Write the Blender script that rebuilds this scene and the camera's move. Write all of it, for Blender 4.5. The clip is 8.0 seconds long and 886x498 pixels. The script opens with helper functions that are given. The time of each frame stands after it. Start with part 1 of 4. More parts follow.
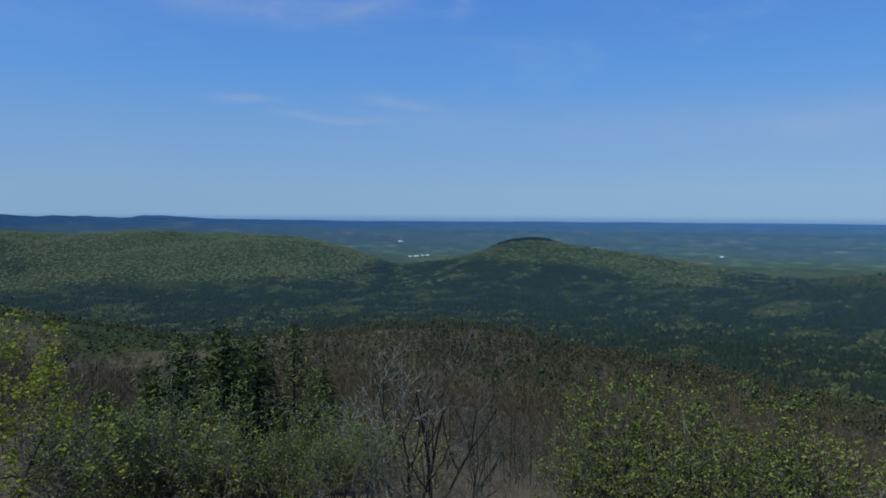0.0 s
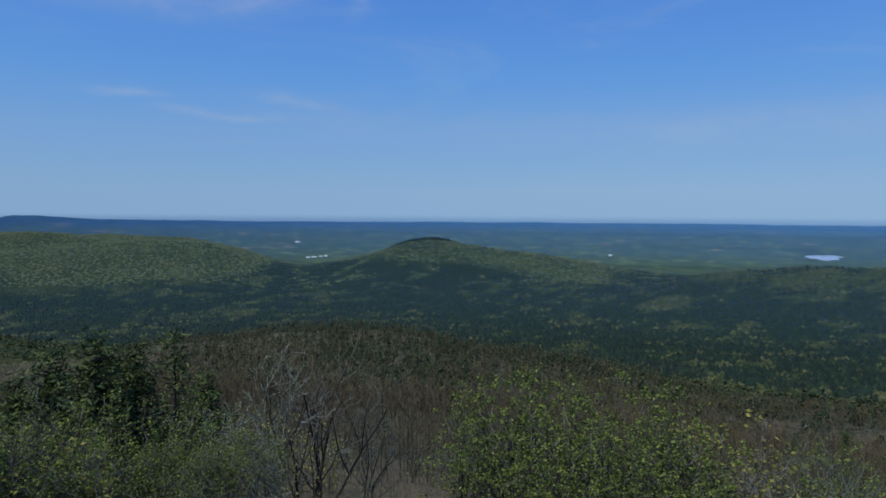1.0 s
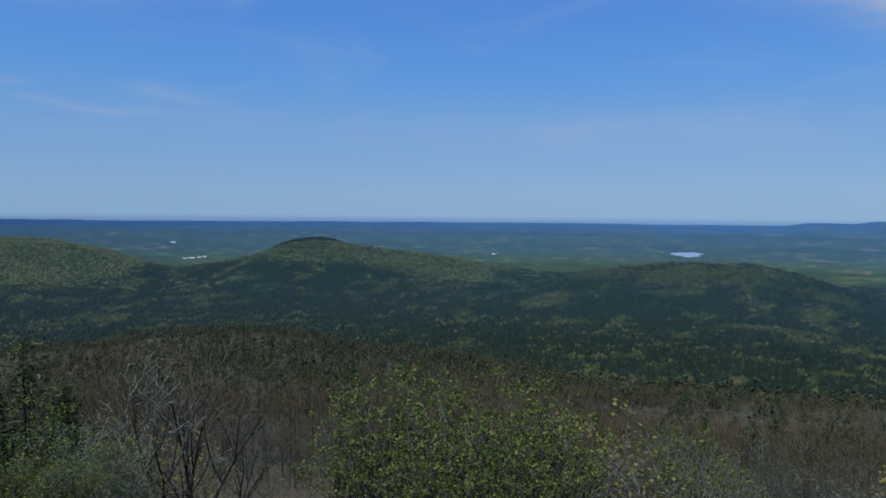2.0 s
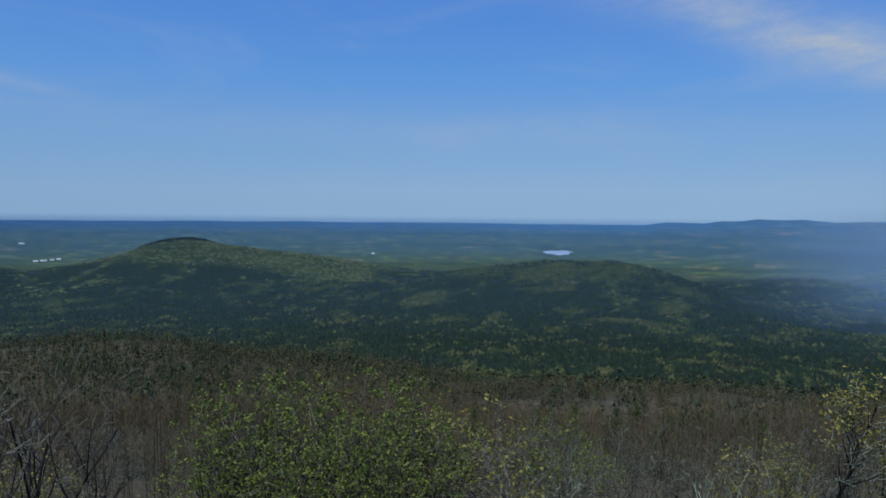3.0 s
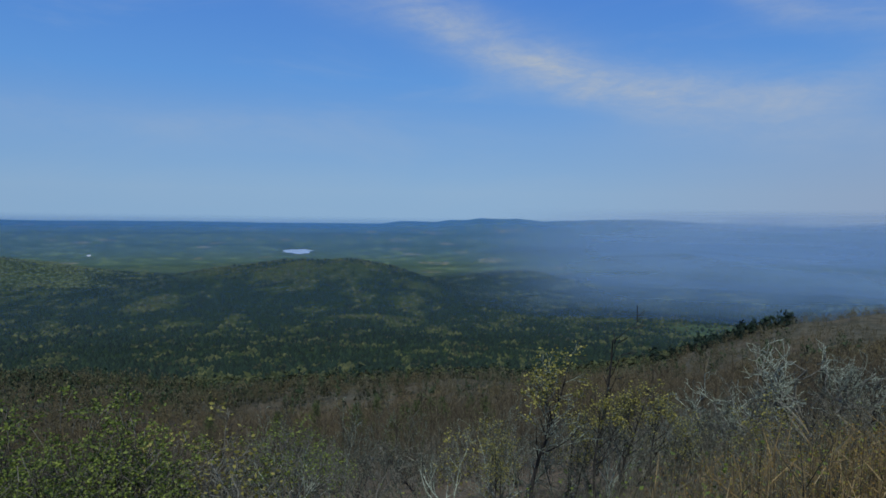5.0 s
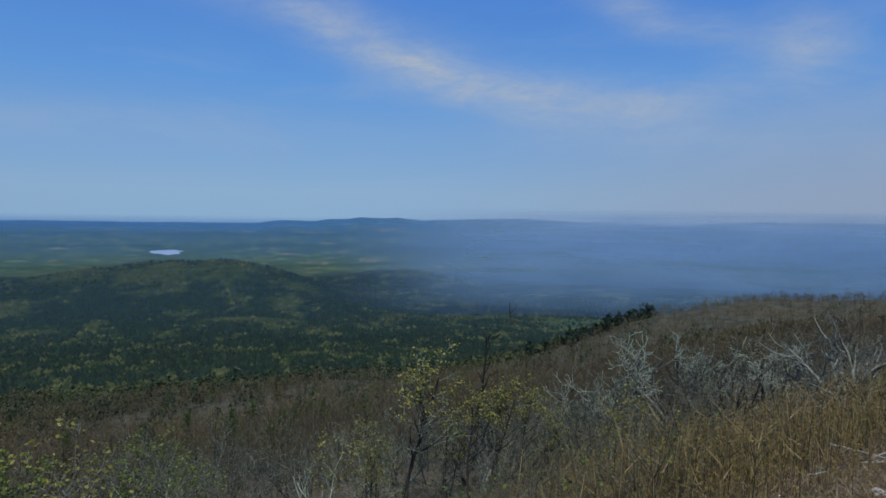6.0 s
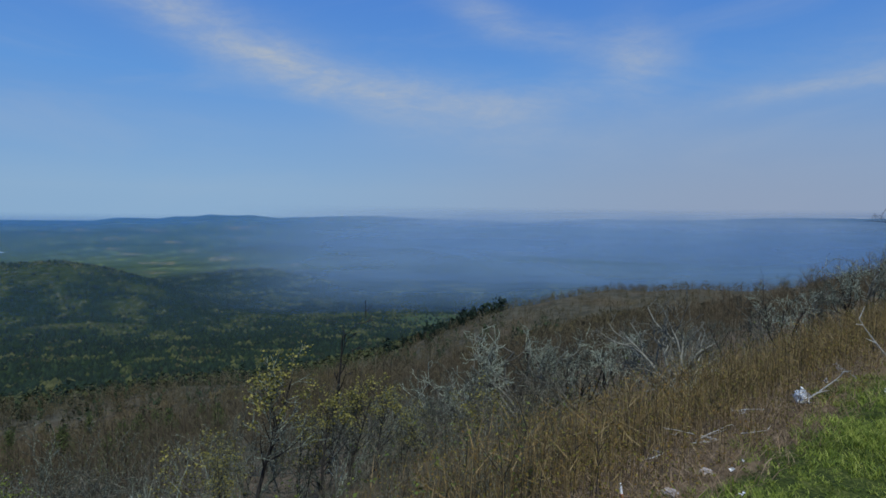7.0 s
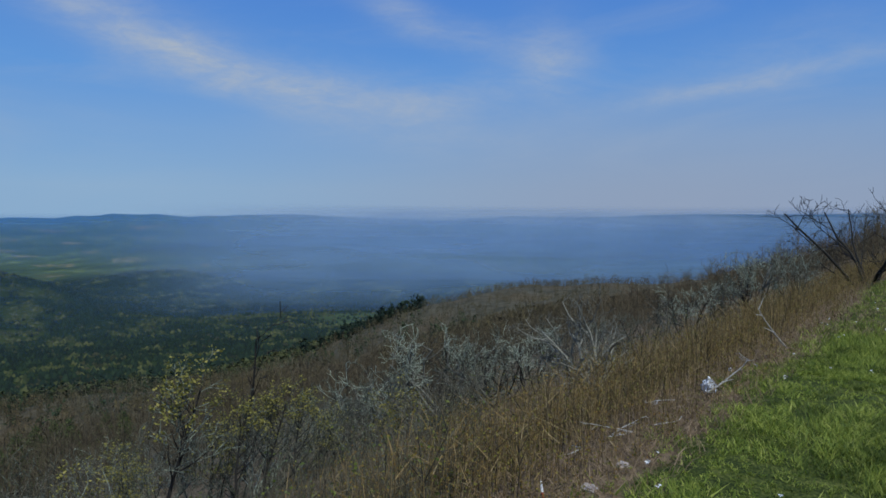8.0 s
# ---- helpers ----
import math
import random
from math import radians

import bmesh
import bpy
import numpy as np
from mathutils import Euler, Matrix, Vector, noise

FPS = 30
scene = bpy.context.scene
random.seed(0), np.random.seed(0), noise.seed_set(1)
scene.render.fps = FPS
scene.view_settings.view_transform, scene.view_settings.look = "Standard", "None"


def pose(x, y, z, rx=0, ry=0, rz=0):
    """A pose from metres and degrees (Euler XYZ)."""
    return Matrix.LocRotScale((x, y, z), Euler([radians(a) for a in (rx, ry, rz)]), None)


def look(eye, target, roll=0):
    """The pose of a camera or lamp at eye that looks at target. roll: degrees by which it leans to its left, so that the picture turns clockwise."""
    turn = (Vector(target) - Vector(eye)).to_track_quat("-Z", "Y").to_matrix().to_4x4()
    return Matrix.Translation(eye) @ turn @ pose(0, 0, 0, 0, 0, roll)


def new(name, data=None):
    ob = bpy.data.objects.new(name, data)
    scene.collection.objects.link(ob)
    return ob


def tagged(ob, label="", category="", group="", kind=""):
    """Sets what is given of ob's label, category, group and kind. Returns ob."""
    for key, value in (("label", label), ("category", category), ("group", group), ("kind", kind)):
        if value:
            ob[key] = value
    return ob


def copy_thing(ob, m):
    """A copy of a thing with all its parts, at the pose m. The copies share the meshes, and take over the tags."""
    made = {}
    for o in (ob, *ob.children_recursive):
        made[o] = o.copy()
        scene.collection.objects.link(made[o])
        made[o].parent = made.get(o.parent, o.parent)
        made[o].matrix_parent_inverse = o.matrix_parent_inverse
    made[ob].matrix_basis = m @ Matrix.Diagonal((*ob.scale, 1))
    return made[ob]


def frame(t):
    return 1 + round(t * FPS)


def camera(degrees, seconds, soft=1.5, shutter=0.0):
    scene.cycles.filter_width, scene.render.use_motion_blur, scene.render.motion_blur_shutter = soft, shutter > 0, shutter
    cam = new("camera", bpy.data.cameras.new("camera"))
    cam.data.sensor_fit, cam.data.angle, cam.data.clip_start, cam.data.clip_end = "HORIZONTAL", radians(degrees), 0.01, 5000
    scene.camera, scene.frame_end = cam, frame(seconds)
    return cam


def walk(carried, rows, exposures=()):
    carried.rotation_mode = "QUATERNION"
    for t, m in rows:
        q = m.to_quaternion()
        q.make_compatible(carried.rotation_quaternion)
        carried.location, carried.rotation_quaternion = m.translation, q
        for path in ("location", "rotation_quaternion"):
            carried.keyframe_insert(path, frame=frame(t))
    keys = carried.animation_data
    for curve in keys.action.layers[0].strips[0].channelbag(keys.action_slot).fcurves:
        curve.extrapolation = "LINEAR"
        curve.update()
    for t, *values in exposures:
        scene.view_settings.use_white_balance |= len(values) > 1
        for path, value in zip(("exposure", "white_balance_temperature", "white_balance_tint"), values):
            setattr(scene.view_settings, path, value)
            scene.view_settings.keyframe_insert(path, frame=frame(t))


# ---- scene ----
cam = camera(66.3, 8.0, soft=1.6)
EYE = 1.6
# seconds, x, y, yaw, pitch, roll: a slow turn to the right while gliding sideways along the verge
ROWS = [
    (0.0, 0.000, 0.000, -0.01, -3.05, 0.27),
    (0.5, 0.095, -0.013, -4.13, -2.98, 0.30),
    (1.0, 0.173, -0.026, -8.52, -2.98, 0.33),
    (1.5, 0.248, -0.036, -13.08, -2.97, 0.41),
    (1.7, 0.277, -0.039, -15.01, -2.97, 0.43),
    (2.8, 0.426, -0.054, -26.41, -2.92, 0.56),
    (3.0, 0.450, -0.057, -28.29, -2.91, 0.58),
    (3.5, 0.507, -0.066, -33.39, -2.89, 0.63),
    (4.0, 0.564, -0.078, -38.99, -2.85, 0.66),
    (4.5, 0.633, -0.094, -44.87, -2.82, 0.78),
    (4.7, 0.664, -0.100, -46.95, -2.80, 0.79),
    (5.8, 0.854, -0.128, -58.05, -2.71, 0.86),
    (6.0, 0.892, -0.130, -60.10, -2.70, 0.86),
    (6.5, 0.992, -0.126, -66.25, -2.71, 0.87),
    (7.0, 1.082, -0.109, -72.11, -2.76, 0.83),
    (7.5, 1.148, -0.091, -76.15, -2.85, 0.67),
    (8.0, 1.199, -0.079, -79.09, -2.87, 0.52),
]
walk(cam, [(t, pose(x, y, EYE, 90 + pitch, 0, yaw) @ pose(0, 0, 0, 0, 0, roll)) for t, x, y, yaw, pitch, roll in ROWS],
     exposures=[(0.0, -0.1, 5750, 6), (3.0, -0.13, 5750, 6), (6.0, -0.18, 5780, 6), (8.0, -0.18, 5800, 6)])

# ---- light ----
SUN_TURN, SUN_HIGH = -125.0, 52.0     # clockwise from +y, and above the horizon


def bearing(az, r=1.0, z=0.0):
    """A place at az degrees left of +y and r metres out."""
    return Vector((-math.sin(radians(az)) * r, math.cos(radians(az)) * r, z))


class Nodes:
    """Small helper that adds and links nodes of one tree."""

    def __init__(self, tree):
        self.tree = tree
        tree.nodes.clear()

    def add(self, kind, inputs=None, **props):
        n = self.tree.nodes.new(kind)
        for k, v in props.items():
            setattr(n, k, v)
        for k, v in (inputs or {}).items():
            if isinstance(v, bpy.types.NodeSocket):
                self.tree.links.new(v, n.inputs[k])
            else:
                n.inputs[k].default_value = v
        return n

    def math(self, op, a, b=0.0, clamp=False):
        return self.add("ShaderNodeMath", {0: a, 1: b}, operation=op, use_clamp=clamp).outputs[0]

    def vmath(self, op, a, b=(0, 0, 0)):
        return self.add("ShaderNodeVectorMath", {0: a, 1: b}, operation=op).outputs[0]

    def scaled(self, a, k):
        n = self.add("ShaderNodeVectorMath", {0: a}, operation="SCALE")
        n.inputs["Scale"].default_value = k
        return n.outputs[0]

    def noise(self, vec, scale, detail=4.0, rough=0.55, distort=0.0):
        return self.add("ShaderNodeTexNoise", {"Vector": vec, "Scale": scale, "Detail": detail, "Roughness": rough, "Distortion": distort}).outputs["Fac"]

    def ramp(self, fac, stops, mode="LINEAR"):
        n = self.add("ShaderNodeValToRGB", {"Fac": fac})
        n.color_ramp.interpolation = mode
        els = n.color_ramp.elements
        while len(els) < len(stops):
            els.new(0.5)
        for e, (p, c) in zip(els, stops):
            e.position = p
            e.color = (*c, 1) if len(c) == 3 else c
        return n.outputs["Color"]

    def span(self, v, a, b, lo=0.0, hi=1.0):
        return self.add("ShaderNodeMapRange", {"Value": v, "From Min": a, "From Max": b, "To Min": lo, "To Max": hi}, interpolation_type="SMOOTHSTEP").outputs[0]

    def mix(self, fac, a, b):
        n = self.add("ShaderNodeMix", {"Factor": fac}, data_type="RGBA")
        for s, v in ((6, a), (7, b)):
            if isinstance(v, bpy.types.NodeSocket):
                self.tree.links.new(v, n.inputs[s])
            else:
                n.inputs[s].default_value = (*v, 1)
        return n.outputs[2]


world = bpy.data.worlds.new("sky")
scene.world = world
world.use_nodes = True
W = Nodes(world.node_tree)
sky = W.add("ShaderNodeTexSky", sky_type="NISHITA", sun_disc=False, sun_elevation=radians(SUN_HIGH), sun_rotation=radians(SUN_TURN), altitude=600.0,
            air_density=1.0, dust_density=0.0, ozone_density=4.0)
to = W.add("ShaderNodeTexCoord").outputs["Generated"]
xyz = W.add("ShaderNodeSeparateXYZ", {0: to})
X, Y, Z = xyz.outputs
W.tree.links.new(W.add("ShaderNodeCombineXYZ", {0: X, 1: Y, 2: W.math("MAXIMUM", Z, 0.035)}).outputs[0], sky.inputs["Vector"])
AZ = W.math("MULTIPLY", W.math("ARCTAN2", W.math("MULTIPLY", X, -1.0), Y), 57.2958)   # degrees left of +y
EL = W.math("MULTIPLY", W.math("ARCSINE", Z), 57.2958)
place = W.add("ShaderNodeCombineXYZ", {0: AZ, 1: EL}).outputs[0]
wisp = W.noise(W.vmath("MULTIPLY", place, (0.045, 0.16, 1.0)), 1.0, 6.0, 0.6, 0.8)
fine = W.noise(W.vmath("MULTIPLY", place, (0.16, 0.5, 1.0)), 1.0, 5.0, 0.6, 0.5)
lace = W.noise(W.vmath("MULTIPLY", place, (0.55, 1.5, 1.0)), 1.0, 5.0, 0.65, 1.2)
wob = W.math("MULTIPLY", W.math("SUBTRACT", W.noise(W.vmath("MULTIPLY", place, (0.16, 0.3, 1.0)), 1.0, 4.0), 0.5), 1.5)


def streak(az, el, turn, long, wide, strong):
    """One band of thin high cloud: middle, slope in degrees, half length and half width in degrees."""
    c, s = math.cos(radians(turn)), math.sin(radians(turn))
    dx = W.math("SUBTRACT", AZ, az)
    dy = W.math("ADD", W.math("SUBTRACT", EL, el), wob)
    a = W.math("ADD", W.math("MULTIPLY", dx, c / long), W.math("MULTIPLY", dy, s / long))
    b = W.math("ADD", W.math("MULTIPLY", dx, -s / wide), W.math("MULTIPLY", dy, c / wide))
    d = W.math("ADD", W.math("MULTIPLY", a, a), W.math("MULTIPLY", b, b))
    return W.math("MULTIPLY", W.math("EXPONENT", W.math("MULTIPLY", d, -1.0)), strong)


bands = [streak(-58.5, 11.9, 17, 4.4, 1.5, 1.0), streak(-64.5, 10.7, 14, 7, 2.0, 0.85), streak(-73, 9.2, 6, 7, 2.3, 0.65), streak(-81.5, 10.0, -12, 6, 1.8, 0.4),
         streak(-87.8, 12.6, 75, 3.2, 2.8, 0.6), streak(-51, 15.0, 22, 5.5, 2.2, 0.6), streak(-46, 16.9, 10, 10, 1.8, 0.38), streak(-75.5, 16.3, 22, 4.5, 1.3, 0.55),
         streak(-81, 14.6, 8, 5, 1.2, 0.35), streak(-102.5, 10.2, -9, 11, 0.85, 0.6), streak(-105, 12.2, -9, 10, 2.2, 0.28), streak(-84, 6.2, 0, 14, 1.2, 0.2),
         streak(16, 16.1, 2, 9, 1.2, 0.36), streak(7, 16.4, -14, 5, 0.9, 0.32), streak(-1.9, 17.2, -55, 1.5, 0.7, 0.4), streak(16.2, 9.0, 0, 2.4, 0.32, 0.42),
         streak(12.2, 7.9, 2, 1.9, 0.32, 0.38), streak(7.4, 7.6, 0, 3.2, 0.3, 0.42), streak(3.8, 9.0, 8, 3.2, 0.5, 0.42), streak(-26, 7, 0, 22, 1.6, 0.2)]
total = bands[0]
for b in bands[1:]:
    total = W.math("ADD", total, b)
veil = W.math("MULTIPLY", W.math("MULTIPLY", total, W.math("MULTIPLY", W.span(fine, 0.25, 0.7, 0.42, 1.0), W.span(lace, 0.3, 0.7, 0.84, 1.12))), 0.7, clamp=True)
thin = W.math("MULTIPLY", W.span(wisp, 0.47, 0.75), W.span(EL, -1.0, 10.0, 0.05, 0.16))
dull = W.math("MULTIPLY", W.math("MULTIPLY", W.span(AZ, -50, -100), W.span(EL, 13, 0)), 0.85)
cover = W.math("ADD", veil, thin, clamp=True)
deep = W.ramp(W.span(EL, -2, 24), [(0.0, (0.2, 0.33, 0.545)), (0.1, (0.208, 0.345, 0.575)), (0.25, (0.2, 0.352, 0.62)), (0.5, (0.135, 0.325, 0.70)), (0.85, (0.10, 0.26, 0.69))])
clear = W.mix(0.22, W.scaled(deep, 10.0), sky.outputs[0])
cloudy = W.mix(cover, W.mix(dull, clear, (3.45, 3.78, 4.78)), (4.9, 5.1, 5.5))
back = W.add("ShaderNodeBackground", {"Color": cloudy, "Strength": 0.10})
W.add("ShaderNodeOutputWorld", {"Surface": back.outputs[0]})

lamp = bpy.data.lights.new("sun", "SUN")
lamp.energy, lamp.angle, lamp.color = 4.5, radians(0.6), (1.0, 0.93, 0.81)
new("sun", lamp).matrix_world = look(bearing(-SUN_TURN, 50, 50 * math.tan(radians(SUN_HIGH))), (0, 0, 0))

# ---- lie of the land ----
EDGE = -116.6                                    # bearing of the verge's edge
UX, UY = -math.sin(radians(EDGE)), math.cos(radians(EDGE))
DX, DY = -UY, UX                                 # straight down the slope
if DY < 0:
    DX, DY = -DX, -DY


def smooth(a, b, v):
    t = np.clip((v - a) / (b - a), 0, 1)
    return t * t * (3 - 2 * t)


def lattice(ix, iy):
    h = np.sin(ix * 127.1 + iy * 311.7) * 43758.5453
    return h - np.floor(h)


def value_noise(x, y):
    ix, iy = np.floor(x), np.floor(y)
    fx, fy = x - ix, y - iy
    fx, fy = fx * fx * (3 - 2 * fx), fy * fy * (3 - 2 * fy)
    a, b = lattice(ix, iy), lattice(ix + 1, iy)
    c, d = lattice(ix, iy + 1), lattice(ix + 1, iy + 1)
    return (a * (1 - fx) + b * fx) * (1 - fy) + (c * (1 - fx) + d * fx) * fy - 0.5


def fbm(x, y, scale, octaves=4):
    out, amp = 0.0, 1.0
    for i in range(octaves):
        k = 2.0 ** i / scale
        out = out + amp * value_noise(x * k + 17.3 * i, y * k - 9.1 * i)
        amp *= 0.5
    return out


# hills: bearing, distance, rise, half width in degrees, half depth in metres, power
HILLS = [
    (33, 2750, 152, 26.9, 520, 9.5), (-7.0, 2500, 100, 8.0, 400, 2), (-6.6, 2500, 27, 2.9, 170, 2), (0.5, 2520, 18, 4, 260, 2), (-18.0, 2480, 70, 7.6, 330, 2),
    (-38.5, 1950, 124, 14.0, 330, 2.6), (-41, 1930, 20, 4.5, 200, 2), (-57, 2500, 50, 5, 220, 2), (-68, 2900, 90, 6, 240, 2), (-62, 3500, 70, 8, 260, 2),
]
LAKE = (-37.9, 3600, -190.5)
CLEARINGS = [(-36.8, 1800, 3.0, 60), (-26.6, 1730, 2.6, 70), (8.0, 1820, 1.6, 60), (-44.5, 1530, 5.0, 22)]


def height(x, y):
    x, y = np.asarray(x, float), np.asarray(y, float)
    r = np.hypot(x, y) + 1e-6
    az = np.degrees(np.arctan2(-x, y))
    p, u = x * DX + y * DY, x * UX + y * UY
    # the slope under the verge: level, then falling away and easing
    q = np.maximum(p - 1.9, 0) * smooth(1.6, 3.9, p)
    mount = -0.02 * np.clip(p, 0, 2) - (0.12 * q + 0.30 * 180 * (1 - np.exp(-q / 180)))
    mount = np.where(p < 0, 0.03 * np.minimum(-p, 8) , mount)
    mount = mount + fbm(x, y, 9, 3) * 0.25 * smooth(2.5, 8, p) + fbm(x, y, 140, 4) * 14 * smooth(60, 300, r)

    def bump(a, d, rise, wa, wd, n=2):
        da = (az - a + 180) % 360 - 180
        return rise * np.exp(-np.abs(da / wa) ** n - np.abs((r - d) / wd) ** 2)
    mount = mount + bump(-2, 640, 40, 13, 150) + bump(-18, 520, 9, 9, 150) + bump(14, 640, 5, 6, 140) - bump(30, 560, 46, 15, 300) * smooth(1.9, 3.8, p) + bump(-88, 690, 35.5, 12, 260) + bump(-76.2, 560, 17.5, 6.3, 140)
    # the slope steepens below the first hundred metres
    steep = np.interp(-az, [-40, -18, 0, 15, 30, 60, 70, 78, 85, 94, 98, 104, 112], [0.3, 0.6, 1.0, 0.7, 1.4, 2.2, 2.3, 2.1, 1.6, 1.9, 1.6, 0.4, 0.0])
    mount = mount - r * np.tan(np.radians(steep)) * smooth(110, 300, r)
    valley = np.interp(r, [0, 1300, 2000, 3000, 3600, 4200, 4600, 4900, 5000], [-215, -250, -255, -225, -190, -134, -96, -64, -61])
    valley = valley + fbm(x, y, 420, 4) * 16 * smooth(900, 1400, r) * (1 - smooth(3300, 4300, r))
    for a, d, rise, wa, wd, n in HILLS:
        valley = valley + bump(a, d, rise, wa, wd, n) * (1 + 0.22 * fbm(x, y, 330, 4))
    # the far ridges on the rim
    ridge = np.interp(-az, [-60, -33, -26, -22, -18, -12, -7, 44.9, 46.3, 49.5, 50.5, 52, 53.1, 56.4, 58.4, 62.2, 66.7, 70.4, 75, 78.9, 82.2, 85.5, 91.5, 98, 112],
                      [42, 37, 28, 31, 13, 8, 0, 0, 19, 18, 31, 33, 48, 49, 36, 48, 53, 41, 37, 19, 41, 55, 57, 79, 95])
    knobs = 17 * value_noise(az * 0.55, az * 0 + 3.1) + 11 * value_noise(az * 1.3, az * 0 + 1.1) + 4 * value_noise(az * 3.1, az * 0 + 6.1)
    ridge = ridge + knobs * np.clip(ridge / 30, 0, 1) * np.where(az > 0, 1.0, 0.3)
    valley = valley + ridge * np.exp(-((r - 4890) / np.where(r < 4890, 270, 400)) ** 2)
    valley = valley + (5 * (0.5 + value_noise(az * 0.25, az * 0 + 4.4)) + 3 * value_noise(az * 1.1, az * 0 + 7.7)) * smooth(4700, 4930, r)
    s = p + 0.45 * np.maximum(u - 600, 0)
    w = smooth(440, 1050, s)
    z = mount * (1 - w) + valley * w
    # the lake's bed
    la, ld, lz = LAKE
    k = ((az - la) / 1.45) ** 2 + ((r - ld) / 260) ** 2
    return np.where(k < 1.3, np.where(k < 1.0, lz - 2.5, z + (lz - 2.5 - z) * (1.3 - k) / 0.3), z)


def ground_at(x, y):
    return float(height(np.array([x]), np.array([y]))[0])


# ---- materials ----
def material(name):
    m = bpy.data.materials.new(name)
    m.use_nodes = True
    return m, Nodes(m.node_tree)


def finish(N, color, rough=0.9, bump=None, bump_size=0.01, translucent=None, metal=0.0, spec=0.3):
    ins = {"Base Color": color, "Roughness": rough, "Metallic": metal, "Specular IOR Level": spec}
    if bump is not None:
        ins["Normal"] = N.add("ShaderNodeBump", {"Height": bump, "Distance": bump_size, "Strength": 0.8}).outputs[0]
    out = N.add("ShaderNodeBsdfPrincipled", ins).outputs[0]
    if translucent:
        t = N.add("ShaderNodeBsdfTranslucent", {"Color": color})
        out = N.add("ShaderNodeMixShader", {0: translucent, 1: out, 2: t.outputs[0]}).outputs[0]
    N.add("ShaderNodeOutputMaterial", {"Surface": out})


def speckled(name, stops, scale=8.0, rough=0.9, translucent=None, by_island=True, bump=0.004, spec=0.25, patch=None):
    """Colour varied leaf by leaf or piece by piece, and grained."""
    m, N = material(name)
    pos = N.add("ShaderNodeTexCoord").outputs["Object"]
    g = N.noise(pos, scale, 5.0, 0.6)
    if by_island:
        isl = N.add("ShaderNodeNewGeometry").outputs["Random Per Island"]
        fac = N.math("ADD", N.math("MULTIPLY", isl, 0.7), N.math("MULTIPLY", g, 0.3))
    else:
        ob = N.add("ShaderNodeObjectInfo").outputs["Random"]
        fac = N.math("ADD", N.math("MULTIPLY", ob, 0.25), N.math("MULTIPLY", g, 0.75))
    color = N.ramp(fac, stops)
    if patch:
        tint, size, most = patch
        color = N.mix(N.span(N.noise(pos, size, 4, 0.6), 0.45, 0.68, 0.0, most), color, tint)
    finish(N, color, rough, g, bump, translucent, spec=spec)
    return m


BARK_GREY = speckled("bark_grey", [(0.15, (0.0329, 0.032, 0.0265)), (0.5, (0.0914, 0.0896, 0.0749)), (0.8, (0.193, 0.193, 0.16))], 30, by_island=False)
BARK_DARK = speckled("bark_dark", [(0.15, (0.00663, 0.00617, 0.00523)), (0.6, (0.02, 0.0185, 0.0157)), (0.9, (0.0475, 0.0466, 0.0404))], 26, by_island=False)
BARK_PALE = speckled("bark_pale", [(0.3, (0.06, 0.061, 0.047)), (0.48, (0.16, 0.16, 0.13)), (0.62, (0.25, 0.25, 0.21)), (0.8, (0.36, 0.36, 0.31))], 24, by_island=False)
TWIG = speckled("twig", [(0.1, (0.0292, 0.0278, 0.0197)), (0.5, (0.084, 0.0804, 0.0585)), (0.9, (0.219, 0.212, 0.165))], 12)
LEAF_GREEN = speckled("leaf_spring_green", [(0.08, (0.0289, 0.0412, 0.0067)), (0.4, (0.0824, 0.113, 0.0165)), (0.7, (0.144, 0.181, 0.0289)), (0.95, (0.263, 0.293, 0.0598))], 20, 0.6, 0.3)
LEAF_BRIGHT = speckled("leaf_bright_green", [(0.1, (0.105, 0.136, 0.0111)), (0.5, (0.194, 0.226, 0.0149)), (0.9, (0.274, 0.287, 0.0299))], 20, 0.6, 0.45)
LEAF_YELLOW = speckled("leaf_yellow", [(0.1, (0.095, 0.094, 0.018)), (0.5, (0.2, 0.186, 0.038)), (0.9, (0.36, 0.32, 0.085))], 20, 0.6, 0.4)
NEEDLE = speckled("needle", [(0.1, (0.02, 0.0347, 0.0109)), (0.5, (0.0548, 0.0804, 0.022)), (0.9, (0.119, 0.138, 0.041))], 20, 0.7, 0.2)
BRUSH = speckled("brush_stem", [(0.1, (0.04, 0.031, 0.0165)), (0.45, (0.112, 0.081, 0.036)), (0.7, (0.205, 0.142, 0.053)), (0.92, (0.31, 0.25, 0.14))], 12)
BRUSH_LEAF = speckled("brush_leaf", [(0.1, (0.1, 0.062, 0.012)), (0.35, (0.225, 0.13, 0.0225)), (0.5, (0.115, 0.103, 0.0145)), (0.75, (0.18, 0.165, 0.027)), (0.92, (0.27, 0.2, 0.035))], 12, 0.7, 0.3, patch=((0.1, 0.098, 0.018), 0.4, 0.75))
STRAW = speckled("straw", [(0.1, (0.085, 0.058, 0.033)), (0.5, (0.165, 0.115, 0.066)), (0.9, (0.3, 0.225, 0.145))], 12)
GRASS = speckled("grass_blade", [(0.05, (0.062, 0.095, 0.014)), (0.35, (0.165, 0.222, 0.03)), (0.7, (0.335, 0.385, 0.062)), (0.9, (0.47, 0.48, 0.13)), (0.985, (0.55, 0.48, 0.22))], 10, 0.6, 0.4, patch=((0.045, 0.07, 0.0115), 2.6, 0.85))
PETAL = speckled("petal", [(0.1, (0.609, 0.609, 0.592)), (0.9, (0.739, 0.739, 0.731))], 30)
